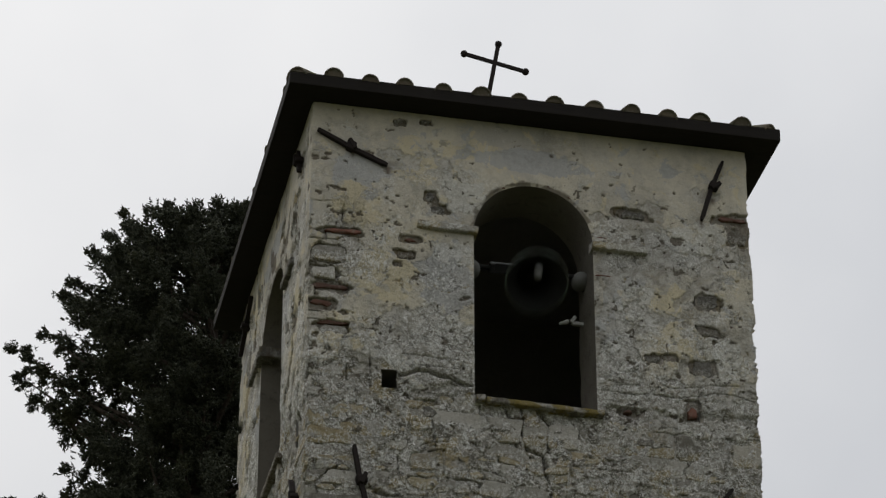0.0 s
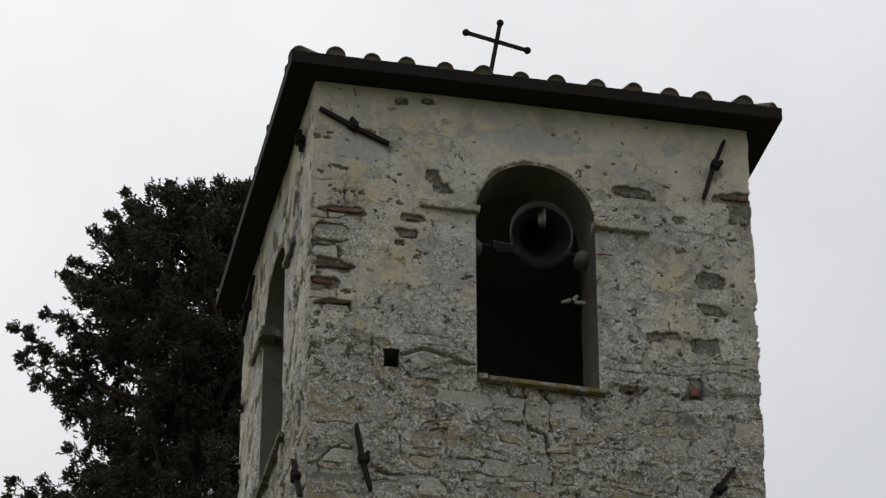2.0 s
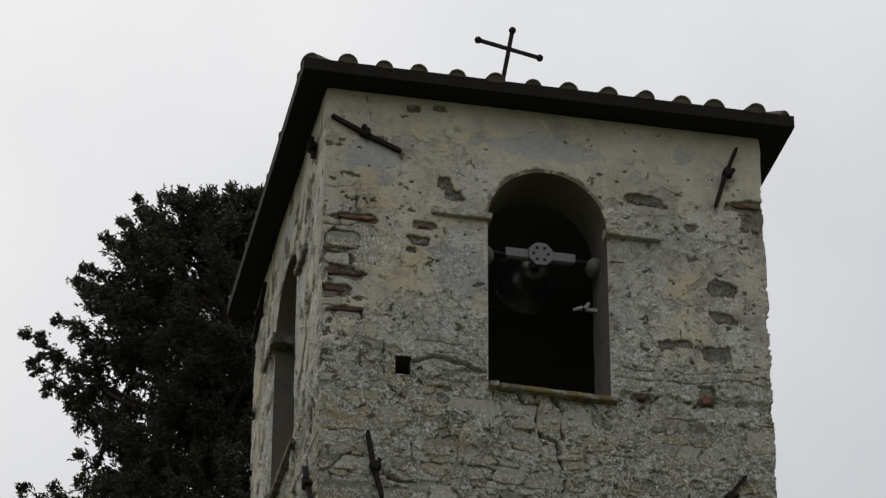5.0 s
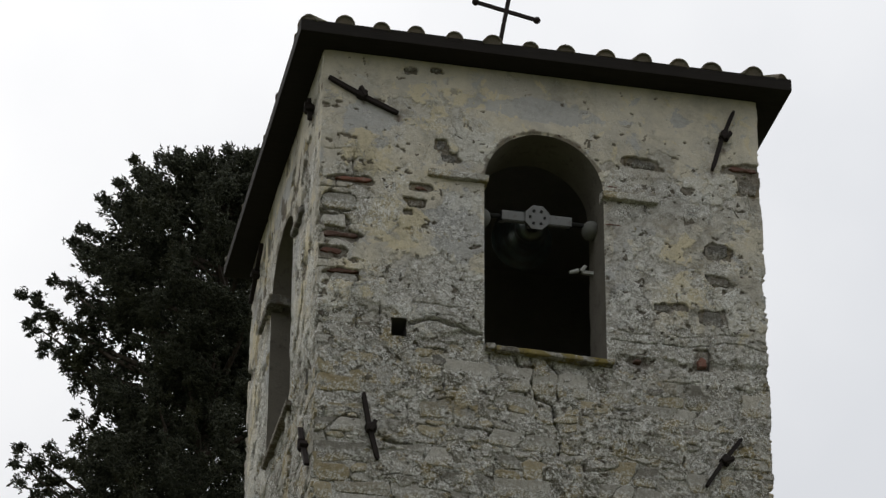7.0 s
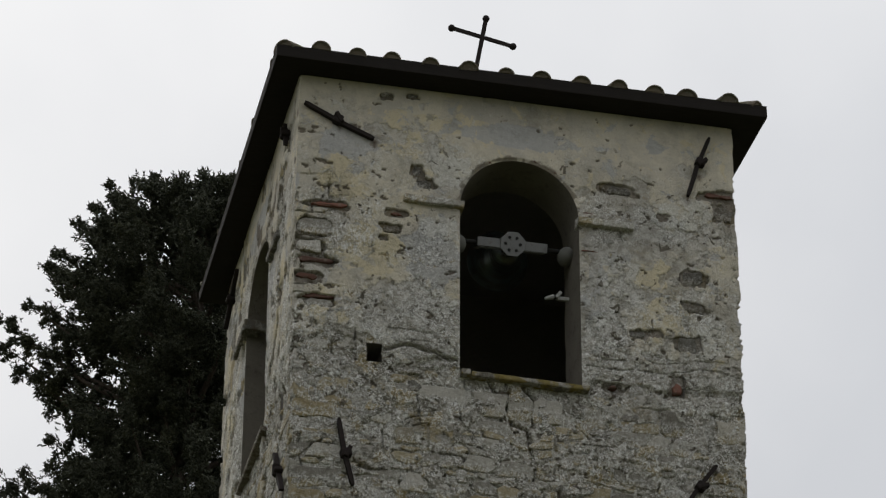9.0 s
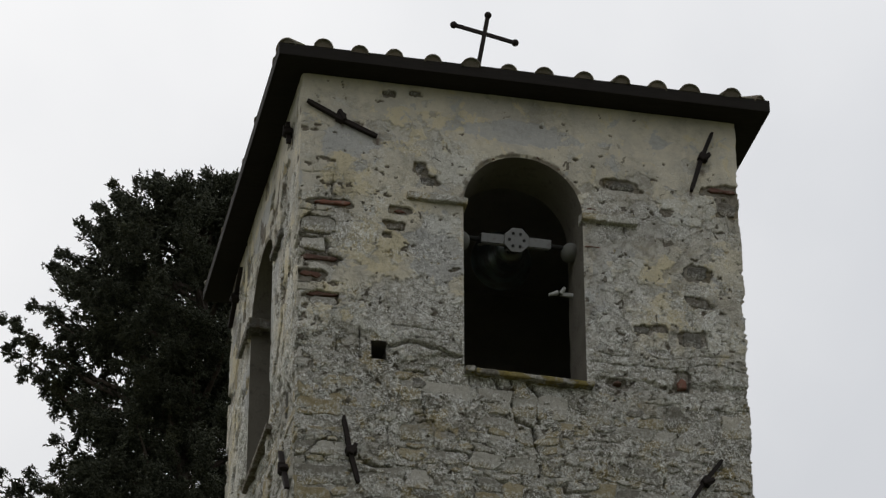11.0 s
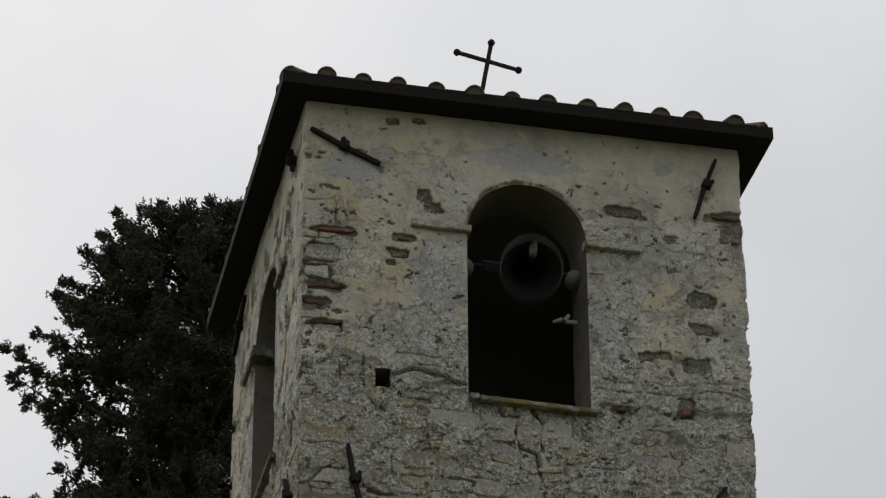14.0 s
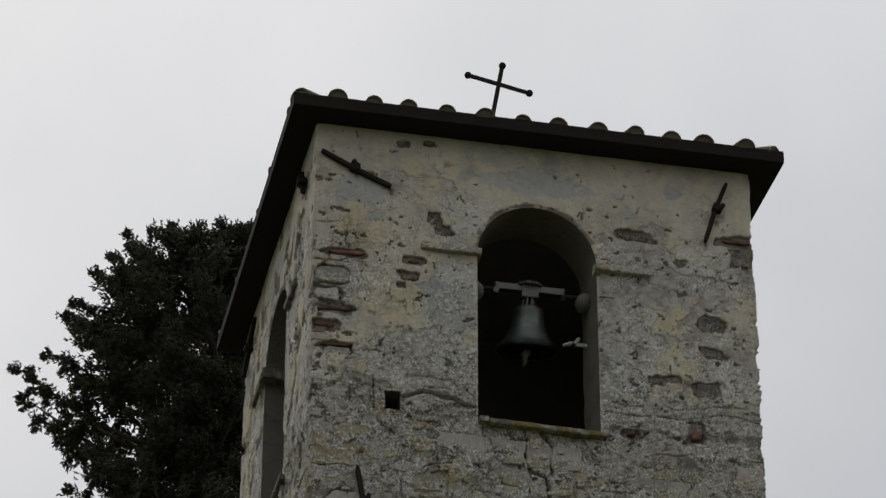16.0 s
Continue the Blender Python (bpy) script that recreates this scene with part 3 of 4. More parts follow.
def reveal(side, o, parent):
    pts = contour(o)
    n = len(pts)
    depths = np.linspace(0.0, THICK, 11)
    verts, faces = [], []
    for k, dep in enumerate(depths):
        for u, z in pts:
            j = 0.02 * (float(fbm(np.array(z + u), np.array(dep), 0.14, 77, 3)) - 0.5) * min(1.0, k / 2)
            verts.append((u + j * (1 if u < o[0] else -1), dep, z + (j if z > o[3] else 0)))
    for k in range(len(depths) - 1):
        for i in range(n):
            a, b = k * n + i, k * n + (i + 1) % n
            faces.append((a, b, b + n, a + n))
    M = PLACE[side]
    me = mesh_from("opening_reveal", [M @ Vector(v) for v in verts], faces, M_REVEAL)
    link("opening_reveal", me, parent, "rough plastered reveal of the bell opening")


def inner_face(side, o, parent):
    us, zs = np.arange(0.0, W + 0.001, 0.05), np.arange(13.1, TOP + 0.05, 0.05)
    U, Z = np.meshgrid(us, zs)
    n, m = U.shape
    keep = np.ones((n - 1, m - 1), bool)
    if o:
        cu, cz = (U[:-1, :-1] + U[1:, 1:]) / 2, (Z[:-1, :-1] + Z[1:, 1:]) / 2
        keep = opening_distance(cu, cz, o) > 0.04
    idx = np.arange(n * m).reshape(n, m)
    q = np.stack([idx[:-1, :-1], idx[:-1, 1:], idx[1:, 1:], idx[1:, :-1]], -1)[keep]
    D = THICK + 0.02 * (fbm(U, Z, 0.3, 801, 3) - 0.5)
    P = np.stack([U, D, Z], -1).reshape(-1, 3)
    M = np.array(PLACE[side])
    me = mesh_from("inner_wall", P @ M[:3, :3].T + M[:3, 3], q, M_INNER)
    link("inner_wall", me, parent, "inner plaster in deep shade, paled to lift the black")


def ground():
    n = 60
    xs = np.sign(np.linspace(-1, 1, n)) * np.abs(np.linspace(-1, 1, n)) ** 3 * 1500
    X, Y = np.meshgrid(xs, xs)
    Zg = 0.12 * (fbm(X, Y, 9.0, 901, 3) - 0.5) * ease(np.hypot(X + 3.5, Y + 21), 3, 14) - 0.03
    idx = np.arange(n * n).reshape(n, n)
    q = np.stack([idx[:-1, :-1], idx[:-1, 1:], idx[1:, 1:], idx[1:, :-1]], -1).reshape(-1, 4)
    ob = link("ground", mesh_from("ground", np.stack([X, Y, Zg], -1).reshape(-1, 3), q, M_GROUND))
    tagged(ob, "grassy ground with patches of bare earth", "ground", kind="structure")


ground()
tower = tagged(new("bell_tower"), "weathered stone bell tower with flaking plaster and tiled roof", "bell tower")
tower.empty_display_size = 0.3
wall_front = wall_side("front", 0.007, FRONT_OPEN, tower, "rubble stone wall with flaking ochre-grey plaster")
wall_left = wall_side("left", 0.014, LEFT_OPEN, tower, "rubble stone wall with grey plaster")
wall_right = wall_side("right", 0.1, None, tower, "rubble stone wall with grey plaster")
wall_back = wall_side("back", 0.1, None, tower, "rubble stone wall with grey plaster")
part("putlog_hole", merge(*[box_bm(*size, 0, pose(HOLE[0] + x, 0.21, HOLE[1] + z)) for size, x, z in (
    ((0.03, 0.36, 0.22), -0.09, 0), ((0.03, 0.36, 0.22), 0.09, 0), ((0.2, 0.36, 0.03), 0, 0.112), ((0.2, 0.36, 0.03), 0, -0.112))],
    box_bm(0.2, 0.03, 0.26, 0, pose(HOLE[0], 0.4, HOLE[1]))), M_INNER, wall_front, "dark square scaffold hole")
part("belfry_ceiling", box_bm(W - 2 * THICK + 0.1, W - 2 * THICK + 0.1, 0.03, 0, pose(W / 2, W / 2, 16.03)), M_INNER, tower, "plaster ceiling of the belfry")
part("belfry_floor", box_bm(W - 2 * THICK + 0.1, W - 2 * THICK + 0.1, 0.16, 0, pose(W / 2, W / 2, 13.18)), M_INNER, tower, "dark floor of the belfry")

# ---- roof ----
OVER, EAVE_LOW, EAVE_HIGH, PITCH = 0.25, 16.055, 16.165, 19.0
APEX = EAVE_HIGH + (W / 2 + OVER) * math.tan(radians(PITCH))


def roof():
    a, b = -OVER, W + OVER
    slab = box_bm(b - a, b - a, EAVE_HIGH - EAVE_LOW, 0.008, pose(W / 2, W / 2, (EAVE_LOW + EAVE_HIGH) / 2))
    eave = part("eave", slab, M_WOOD, tower, "near-black wooden eave")
    bm = bmesh.new()
    base = [bm.verts.new(p) for p in ((a, a, EAVE_HIGH + 0.004), (b, a, EAVE_HIGH + 0.004), (b, b, EAVE_HIGH + 0.004), (a, b, EAVE_HIGH + 0.004))]
    top = bm.verts.new((W / 2, W / 2, APEX))
    for k in range(4):
        bm.faces.new((base[k], base[(k + 1) % 4], top))
    bm.faces.new(base[::-1])
    deck = part("roof", bm, M_TILE, tower, "low hipped roof of mossy terracotta tiles")
    return eave, deck


eave, roof_deck = roof()


def coppo_mesh(name, length, r0, r1, seg=9, thick=0.014):
    """A tapered half-round tile; y runs up the slope from its lower lip."""
    verts, faces = [], []
    for y, r in ((0.0, r0), (length, r1)):
        for rr in (r, r - thick):
            for k in range(seg + 1):
                a = math.pi * k / seg
                verts.append((rr * math.cos(a), y, rr * math.sin(a) * 0.95))
    s = seg + 1
    for k in range(seg):
        faces.append((k, k + 1, 2 * s + k + 1, 2 * s + k))
        faces.append((s + k + 1, s + k, 3 * s + k, 3 * s + k + 1))
        faces.append((k + 1, k, s + k, s + k + 1))
        faces.append((2 * s + k, 2 * s + k + 1, 3 * s + k + 1, 3 * s + k))
    # the lower mouth is stopped with mortar
    n = len(verts)
    verts += [((r0 - thick) * math.cos(math.pi * k / seg), 0.012, (r0 - thick) * math.sin(math.pi * k / seg) * 0.95) for k in range(seg + 1)]
    faces.append(tuple(range(n + seg, n - 1, -1)))
    faces += [(0, 2 * s, 3 * s, s), (seg, s + seg, 3 * s + seg, 2 * s + seg)]
    return mesh_from(name, verts, faces, M_TILE)


def tiles():
    r = random.Random(5)
    shapes = [coppo_mesh("roof_tile", 0.43, rad, rad * 0.8) for rad in (0.076, 0.084, 0.094)]
    ridge = [coppo_mesh("ridge_tile", 0.45, 0.095, 0.082), coppo_mesh("ridge_tile", 0.45, 0.1, 0.086)]
    half = W / 2 + OVER
    slope = half / math.cos(radians(PITCH))
    for side in range(4):
        turn = pose(W / 2, W / 2, 0, 0, 0, 90 * side)
        down = turn @ pose(0, -half, EAVE_HIGH, PITCH, 0, 0)
        for c in range(12):
            x = -1.745 + 0.3165 * c + r.uniform(-0.02, 0.02)
            y = -0.005 + r.uniform(-0.015, 0.01) + (0.05 if side == 3 else 0.0)
            while y < slope * (1 - abs(x) / half) - 0.2:
                m = down @ pose(x + r.uniform(-0.012, 0.012), y, -0.012 + r.uniform(-0.008, 0.01), 2.5 + r.uniform(-1, 1), r.uniform(-4, 4), r.uniform(-3, 3))
                ob = link("roof_tile", r.choice(shapes), roof_deck)
                ob.matrix_basis = m
                y += 0.34
        # hip ridge
        corner, top = Vector((-half, -half, EAVE_HIGH)), Vector((0, 0, APEX))
        way = (top - corner).normalized()
        q = way.to_track_quat("Y", "Z").to_matrix().to_4x4()
        d = 0.09
        while d < (top - corner).length - 0.3:
            ob = link("ridge_tile", r.choice(ridge), roof_deck)
            ob.matrix_basis = turn @ Matrix.Translation(corner + way * d + Vector((0, 0, -0.035))) @ q @ pose(0, 0, 0, 2.5, r.uniform(-5, 5), r.uniform(-3, 3))
            d += 0.36


tiles()


def cross():
    ob = tagged(new("roof_cross"), "thin dark iron cross leaning on the roof peak", "cross")
    ob.matrix_basis = pose(1.79, W / 2, APEX - 0.02, 0, 9.5, 0)
    part("upright", merge(box_bm(0.04, 0.02, 1.34, 0.004, pose(0, 0, 0.67))), M_IRON, ob)
    part("crossbar", box_bm(0.58, 0.021, 0.038, 0.004, pose(0, 0.0, 1.125, 0, 2, 0)), M_IRON, ob)
    for x, z in ((0, 1.34), (-0.295, 1.135), (0.295, 1.115)):
        bm = bmesh.new()
        bmesh.ops.create_uvsphere(bm, u_segments=14, v_segments=10, radius=0.034, matrix=Matrix.Translation((x, 0, z)))
        part("knob", bm, M_IRON, ob, smooth=True)
    part("socket", lathe_bm([(0.0, 0.06), (0.05, 0.06), (0.1, 0.02), (0.12, -0.06), (0.0, -0.06)], 16), M_IRON, ob)


cross()


# ---- stonework trims on the openings ----
def worn_bm(sx, sy, sz, m, seed, wear=0.006, slope=0.0):
    """A worn block: finely cut, its edges knocked about; slope sinks the outer top edge."""
    bm = bmesh.new()
    bmesh.ops.create_cube(bm, size=1.0, matrix=Matrix.Diagonal((sx, sy, sz, 1)))
    bmesh.ops.bevel(bm, geom=bm.edges[:], offset=0.012, segments=2, affect="EDGES", profile=0.5)
    long = [e for e in bm.edges if e.calc_length() > 0.2]
    bmesh.ops.subdivide_edges(bm, edges=long, cuts=max(int(max(sx, sy) / 0.025), 3), use_grid_fill=True)
    for v in bm.verts:
        p = v.co * 22 + Vector((seed * 7.3, 0, 0))
        v.co += Vector((noise.noise(p), noise.noise(p + Vector((9, 0, 0))), noise.noise(p + Vector((0, 9, 0))))) * wear
        if slope and v.co.z > 0:
            v.co.z -= slope * max(0.0, -v.co.y / sy + 0.5) * v.co.z / sz * 2
    bm.transform(m)
    return bm


def trims():
    # sill of two slabs
    part("sill", box_bm(0.075, 0.3, 0.05, 0.008, pose(1.385, 0.085, 13.415, 0, 2, 0), 0.003, 1), M_SILL, wall_front, "grey stone sill block")
    part("sill", worn_bm(0.965, 0.34, 0.045, pose(1.912, 0.10, 13.392, 0, 1.4, 0), 2, 0.006), M_SILL, wall_front, "stone sill slab with yellow lichen")
    for x0, x1, z, seed in ((0.875, 1.375, 14.985, 3), (2.335, 2.81, 14.965, 4)):
        part("impost", worn_bm(x1 - x0, 0.15, 0.11, pose((x0 + x1) / 2, 0.018, z + 0.008, 0, 0.6, 0), seed, 0.012, 0.05), M_STONE, wall_front, "weathered projecting impost")
    # left imposts and sill: dark colour stands for their shaded undersides
    for y0, y1, z, seed in ((0.74, 1.21, 14.98, 5), (2.38, 2.95, 14.98, 6)):
        part("impost", worn_bm(y1 - y0, 0.15, 0.11, pose(0.022, (y0 + y1) / 2, z + 0.008, 0, 0, -90), seed, 0.012, 0.05), M_DARK, wall_left, "weathered projecting impost")
    part("impost", worn_bm(0.46, 0.07, 0.1, pose(0.19, 2.39, 14.985), 9, 0.01), M_DARK, wall_left, "weathered projecting impost")
    part("sill", worn_bm(0.3, 1.24, 0.05, pose(0.1, 1.80, 13.372), 7, 0.006), M_DARK, wall_left, "stone sill slab coloured dark for its shaded underside")


trims()


def anchor(p0, p1, knob, parent, normal=(0, -1, 0), size=0.036):
    """An iron tie-rod anchor: a bar across the end of a tie rod, wedged through its eye."""
    p0, p1, n = Vector(p0), Vector(p1), Vector(normal)
    way = (p1 - p0).normalized()
    side = way.cross(n)
    frame_m = Matrix((side, n, way)).transposed().to_4x4()
    bm = bmesh.new()
    L = (p1 - p0).length
    rings = []
    for s, w in ((0, 0.55), (0.06, 0.9), (0.5, 1.0), (0.94, 0.95), (1.0, 0.6)):
        bow = 0.012 * math.sin(math.pi * s)
        rings.append([bm.verts.new(frame_m @ Vector((a * size / 2 * w + bow, b * 0.02 + 0.03, s * L))) for a, b in ((-1, -1), (1, -1), (1, 1), (-1, 1))])
    for a, b in zip(rings, rings[1:]):
        for k in range(4):
            bm.faces.new((a[k], a[(k + 1) % 4], b[(k + 1) % 4], b[k]))
    bm.faces.new(rings[0][::-1])
    bm.faces.new(rings[-1])
    bmesh.ops.recalc_face_normals(bm, faces=bm.faces[:])
    bm.transform(Matrix.Translation(p0))
    bar = part("tie_anchor", bm, M_IRON, parent, "rusted iron tie-rod anchor bar")
    mid = p0.lerp(p1, knob)
    m = Matrix.Translation(mid + n * 0.02) @ frame_m
    part("anchor_eye", box_bm(0.085, 0.1, 0.07, 0.016, m), M_IRON, bar)
    part("wedge", box_bm(0.035, 0.06, 0.1, 0.008, m @ pose(-0.012, 0.03, 0, 0, 35, 0)), M_IRON, bar)


anchor((0.03, 0, 15.775), (0.615, 0, 15.5), 0.48, wall_front)
anchor((3.495, 0, 15.92), (3.29, 0, 15.32), 0.43, wall_front)
anchor((0.375, 0, 12.89), (0.498, 0, 12.33), 0.52, wall_front)
anchor((3.432, 0, 12.825), (3.128, 0, 12.38), 0.45, wall_front)
anchor((0, 3.05, 15.93), (0, 3.62, 15.62), 0.5, wall_left, (-1, 0, 0))
anchor((0, 0.57, 15.93), (0, 0.50, 15.68), 0.5, wall_left, (-1, 0, 0))
anchor((0, 0.5, 12.8), (0, 0.12, 12.3), 0.5, wall_left, (-1, 0, 0))


# ---- the bell: axis through the opening, half-way in the wall ----
AXIS = (1.843, 0.28, 14.82)


def bearings():
    for x, label in ((1.39, "rounded stone bearing block in the jamb"), (2.315, "rounded stone bearing block in the jamb")):
        bm = bmesh.new()
        bmesh.ops.create_uvsphere(bm, u_segments=18, v_segments=12, radius=1.0)
        bm.transform(pose(x, 0.30, 14.79) @ Matrix.Diagonal((0.075, 0.10, 0.08, 1)))
        part("bearing_block", bm, M_CORBEL, wall_front, label, smooth=True)


bearings()


def octagon_bm(r, t, m, squash=1.0):
    bm = bmesh.new()
    bmesh.ops.create_cone(bm, cap_ends=True, segments=8, radius1=r, radius2=r, depth=t, matrix=m @ pose(0, 0, 0, 0, 0, 22.5))
    bmesh.ops.bevel(bm, geom=[e for e in bm.edges], offset=0.003, segments=1, affect="EDGES")
    return bm


def church_bell():
    bell = tagged(new("church_bell"), "small patinated bronze bell swinging on a steel yoke", "bell")
    bell.empty_display_size = 0.1
    yoke = part("yoke", merge(
        box_bm(0.6, 0.08, 0.045, 0.005, pose(0, 0, 0.022)),
        box_bm(0.125, 0.11, 0.10, 0.008, pose(0, 0, -0.002)),
        box_bm(0.035, 0.075, 0.09, 0.005, pose(-0.285, 0, -0.005)),
        box_bm(0.035, 0.075, 0.09, 0.005, pose(0.285, 0, -0.005))), M_HOLE, bell, "dark headstock")
    part("top_strap", box_bm(0.59, 0.078, 0.008, 0.002, pose(0, 0, 0.05)), M_STEEL, yoke, "grey steel strap")
    for s in (-1,):
        part("side_plate", box_bm(0.575, 0.006, 0.045, 0.002, pose(0, s * 0.043, 0.022)), M_STEEL, yoke, "grey steel plate")
        part("end_plate", box_bm(0.045, 0.006, 0.05, 0.002, pose(-0.283, s * 0.043, -0.012, 0, 20, 0)), M_STEEL, yoke, "grey steel plate")
        part("clamp_plate", box_bm(0.14, 0.006, 0.115, 0.002, pose(0, s * 0.06, 0.004)), M_STEEL, yoke, "grey steel plate")
    part("yoke_plate", octagon_bm(0.112, 0.012, pose(0, 0, 0.064)), M_STEEL, yoke, "octagonal steel plate")
    part("backing_plate", octagon_bm(0.1115, 0.014, pose(0, 0, 0.0505)), M_HOLE, yoke, "dark octagonal backing plate")
    for k in range(6):
        a = math.pi * (k / 3)
        part("bolt", tube_bm((0.062 * math.cos(a), 0.062 * math.sin(a), 0.066), (0.062 * math.cos(a), 0.062 * math.sin(a), 0.077), 0.014, 0.013, 6), M_HOLE, yoke, "dark bolt head")
    for s in (-1, 1):
        part("axle", tube_bm((s * 0.27, 0, 0), (s * 0.41, 0, 0), 0.02, 0.02, 14), M_HOLE, bell, "dark steel axle pin")
    # crown loops
    for a in (0, 60, 120):
        m = pose(0, 0, -0.11, 0, 0, a)
        part("crown_loop", merge(tube_bm(m @ Vector((-0.05, 0, -0.04)), m @ Vector((-0.035, 0, 0.06)), 0.014, 0.014, 8),
                                 tube_bm(m @ Vector((0.05, 0, -0.04)), m @ Vector((0.035, 0, 0.06)), 0.014, 0.014, 8)), M_BRONZE, bell)
    outer = [(0.0, -0.135), (0.06, -0.137), (0.10, -0.147), (0.118, -0.165), (0.122, -0.185), (0.1255, -0.19), (0.1235, -0.196), (0.127, -0.24),
             (0.134, -0.29), (0.145, -0.335), (0.157, -0.37), (0.1615, -0.374), (0.161, -0.384), (0.165, -0.388), (0.178, -0.42), (0.2, -0.452),
             (0.226, -0.48), (0.247, -0.497), (0.2545, -0.507), (0.252, -0.514)]
    inner = [(0.243, -0.514), (0.215, -0.49), (0.185, -0.46), (0.157, -0.42), (0.14, -0.37), (0.122, -0.3), (0.11, -0.22), (0.10, -0.18), (0.0, -0.165)]
    body = lathe_bm(outer + inner[:1], 56)
    body.transform(pose(0, 0, 0.01) @ Matrix.Diagonal((1.035, 1.035, 1.0, 1)))
    part("bell_body", body, M_BRONZE, bell, "bronze bell with green patina at the lip", smooth=True)
    # the hollow is split off to carry the painted inner shade
    hollow = lathe_bm(inner, 56)
    hollow.transform(pose(0, 0, 0.01) @ Matrix.Diagonal((1.035, 1.035, 1.0, 1)))
    part("bell_hollow", hollow, M_HOLLOW, bell, "inside of the bell, its shade put into the colour", smooth=True)
    clapper = part("clapper", lathe_bm([(0.0, 0.02), (0.011, 0.02), (0.011, -0.27), (0.016, -0.30), (0.028, -0.325), (0.0, -0.33)], 18), M_HOLE, bell, "iron clapper with a bright tip", smooth=True)
    part("clapper_ball", lathe_bm([(0.0, -0.318), (0.029, -0.324), (0.036, -0.342), (0.033, -0.357), (0.021, -0.37), (0.018, -0.385), (0.010, -0.445), (0.0, -0.45)], 18), M_CLAPPER, clapper, "bright worn iron ball and tail", smooth=True)
    return bell, clapper


bell, clapper = church_bell()


def striker():
    """The small hammer on the jamb beside the bell."""
    ob = tagged(new("bell_hammer"), "small white electric bell hammer on the jamb", "bell hammer")
    ob.matrix_basis = pose(2.35, 0.36, 14.42)
    part("bracket", merge(box_bm(0.10, 0.03, 0.032, 0.005, pose(-0.045, 0, 0.0)), box_bm(0.03, 0.05, 0.07, 0.006, pose(-0.09, 0, 0.03, 0, 35, 0))), M_WHITE, ob)
    part("arm", tube_bm((-0.085, 0, 0.022), (-0.135, 0, 0.008), 0.02, 0.02), M_HOLE, ob, "dark arm")
    part("hammer_head", tube_bm((-0.13, 0, 0.012), (-0.205, -0.0, -0.014), 0.022, 0.012, 14), M_WHITE, ob, "pale tapered hammer head", smooth=False)


striker()


# ---- loose stonework: rubble, bricks ----
def block(corners, r, gap=0.006, depth=0.06, rough=0.013, tilt=0.009):
    """Vertices and faces of one rough block in the wall's plane (across, out, up); corners run round its outline."""
    c = np.array(corners, float)
    mid = c.mean(0)
    pts = []
    for k in range(4):
        p, q = c[k], c[(k + 1) % 4]
        L = max(np.hypot(*(q - p)), 1e-3)
        cut = min(r.uniform(0.008, 0.06) / L, 0.36)
        n = 4 if L > 0.22 else 3 if L > 0.12 else 2
        for t in np.linspace(cut, 1 - cut, n):
            w = p + (q - p) * t
            inward = (mid - w) / max(np.hypot(*(mid - w)), 1e-3)
            pts.append(w + inward * (gap + r.uniform(-0.002, rough)))
    pts = np.array(pts)
    n = len(pts)
    ta, tb = r.uniform(-tilt, tilt), r.uniform(-tilt, tilt)
    size = max(np.ptp(c[:, 0]), 0.05), max(np.ptp(c[:, 1]), 0.05)
    face = lambda w: ta * (w[0] - mid[0]) / size[0] * 2 + tb * (w[1] - mid[1]) / size[1] * 2
    V = [(w[0], depth, w[1]) for w in pts]
    V += [(w[0], 0.006 - face(w) + r.uniform(0, 0.004), w[1]) for w in pts]
    V += [(w[0], -face(w) + r.uniform(-0.004, 0.003), w[1]) for w in mid + (pts - mid) * np.minimum(0.93, 1 - 0.008 / np.maximum(np.abs(pts - mid).max(1, keepdims=True), 0.02))]
    V.append((mid[0], -0.004, mid[1]))
    F = []
    for j in (0, 1):
        for i in range(n):
            k = (i + 1) % n
            F.append((j * n + i, j * n + k, (j + 1) * n + k, (j + 1) * n + i))
    F += [(2 * n + i, 2 * n + (i + 1) % n, 3 * n) for i in range(n)]
    return V, F, mid


def courses(z0, z1, seed):
    """Uneven courses of rubble that fit together: the four corners of every stone."""
    r = random.Random(seed)
    z = z0
    wave = lambda u, z: z + 0.24 * (float(fbm(np.array(u), np.array(z), 0.42, 951, 4)) - 0.5)
    while z < z1:
        h = r.choice((0.06, 0.08, 0.11, 0.13, 0.16, 0.19, 0.23))
        u, lean = 0.0, 0.0
        while u < W - 0.02:
            w = min(max(h * r.uniform(0.8, 2.9), 0.09), 0.46)
            v = u + w
            if W - v < 0.1:
                v = W
            skew = r.uniform(-0.05, 0.05) * min(1, h / 0.12) if v < W else 0.0
            box = [(u + lean, wave(u, z)), (v + skew, wave(v, z)), (v - skew, wave(v, z + h)), (u - lean, wave(u, z + h))]
            if h > 0.14 and r.random() < 0.4:
                f = r.uniform(0.35, 0.65)
                a = tuple(np.array(box[0]) * (1 - f) + np.array(box[3]) * f)
                b = tuple(np.array(box[1]) * (1 - f) + np.array(box[2]) * f)
                yield [box[0], box[1], b, a]
                yield [a, b, box[2], box[3]]
            elif w > 0.3 and r.random() < 0.35:
                a = tuple((np.array(box[0]) + np.array(box[1])) / 2 + (r.uniform(-0.03, 0.03), 0))
                b = tuple((np.array(box[3]) + np.array(box[2])) / 2 + (r.uniform(-0.03, 0.03), 0))
                yield [box[0], a, b, box[3]]
                yield [a, box[1], box[2], b]
            else:
                yield box
            u, lean = v, skew
        z += h


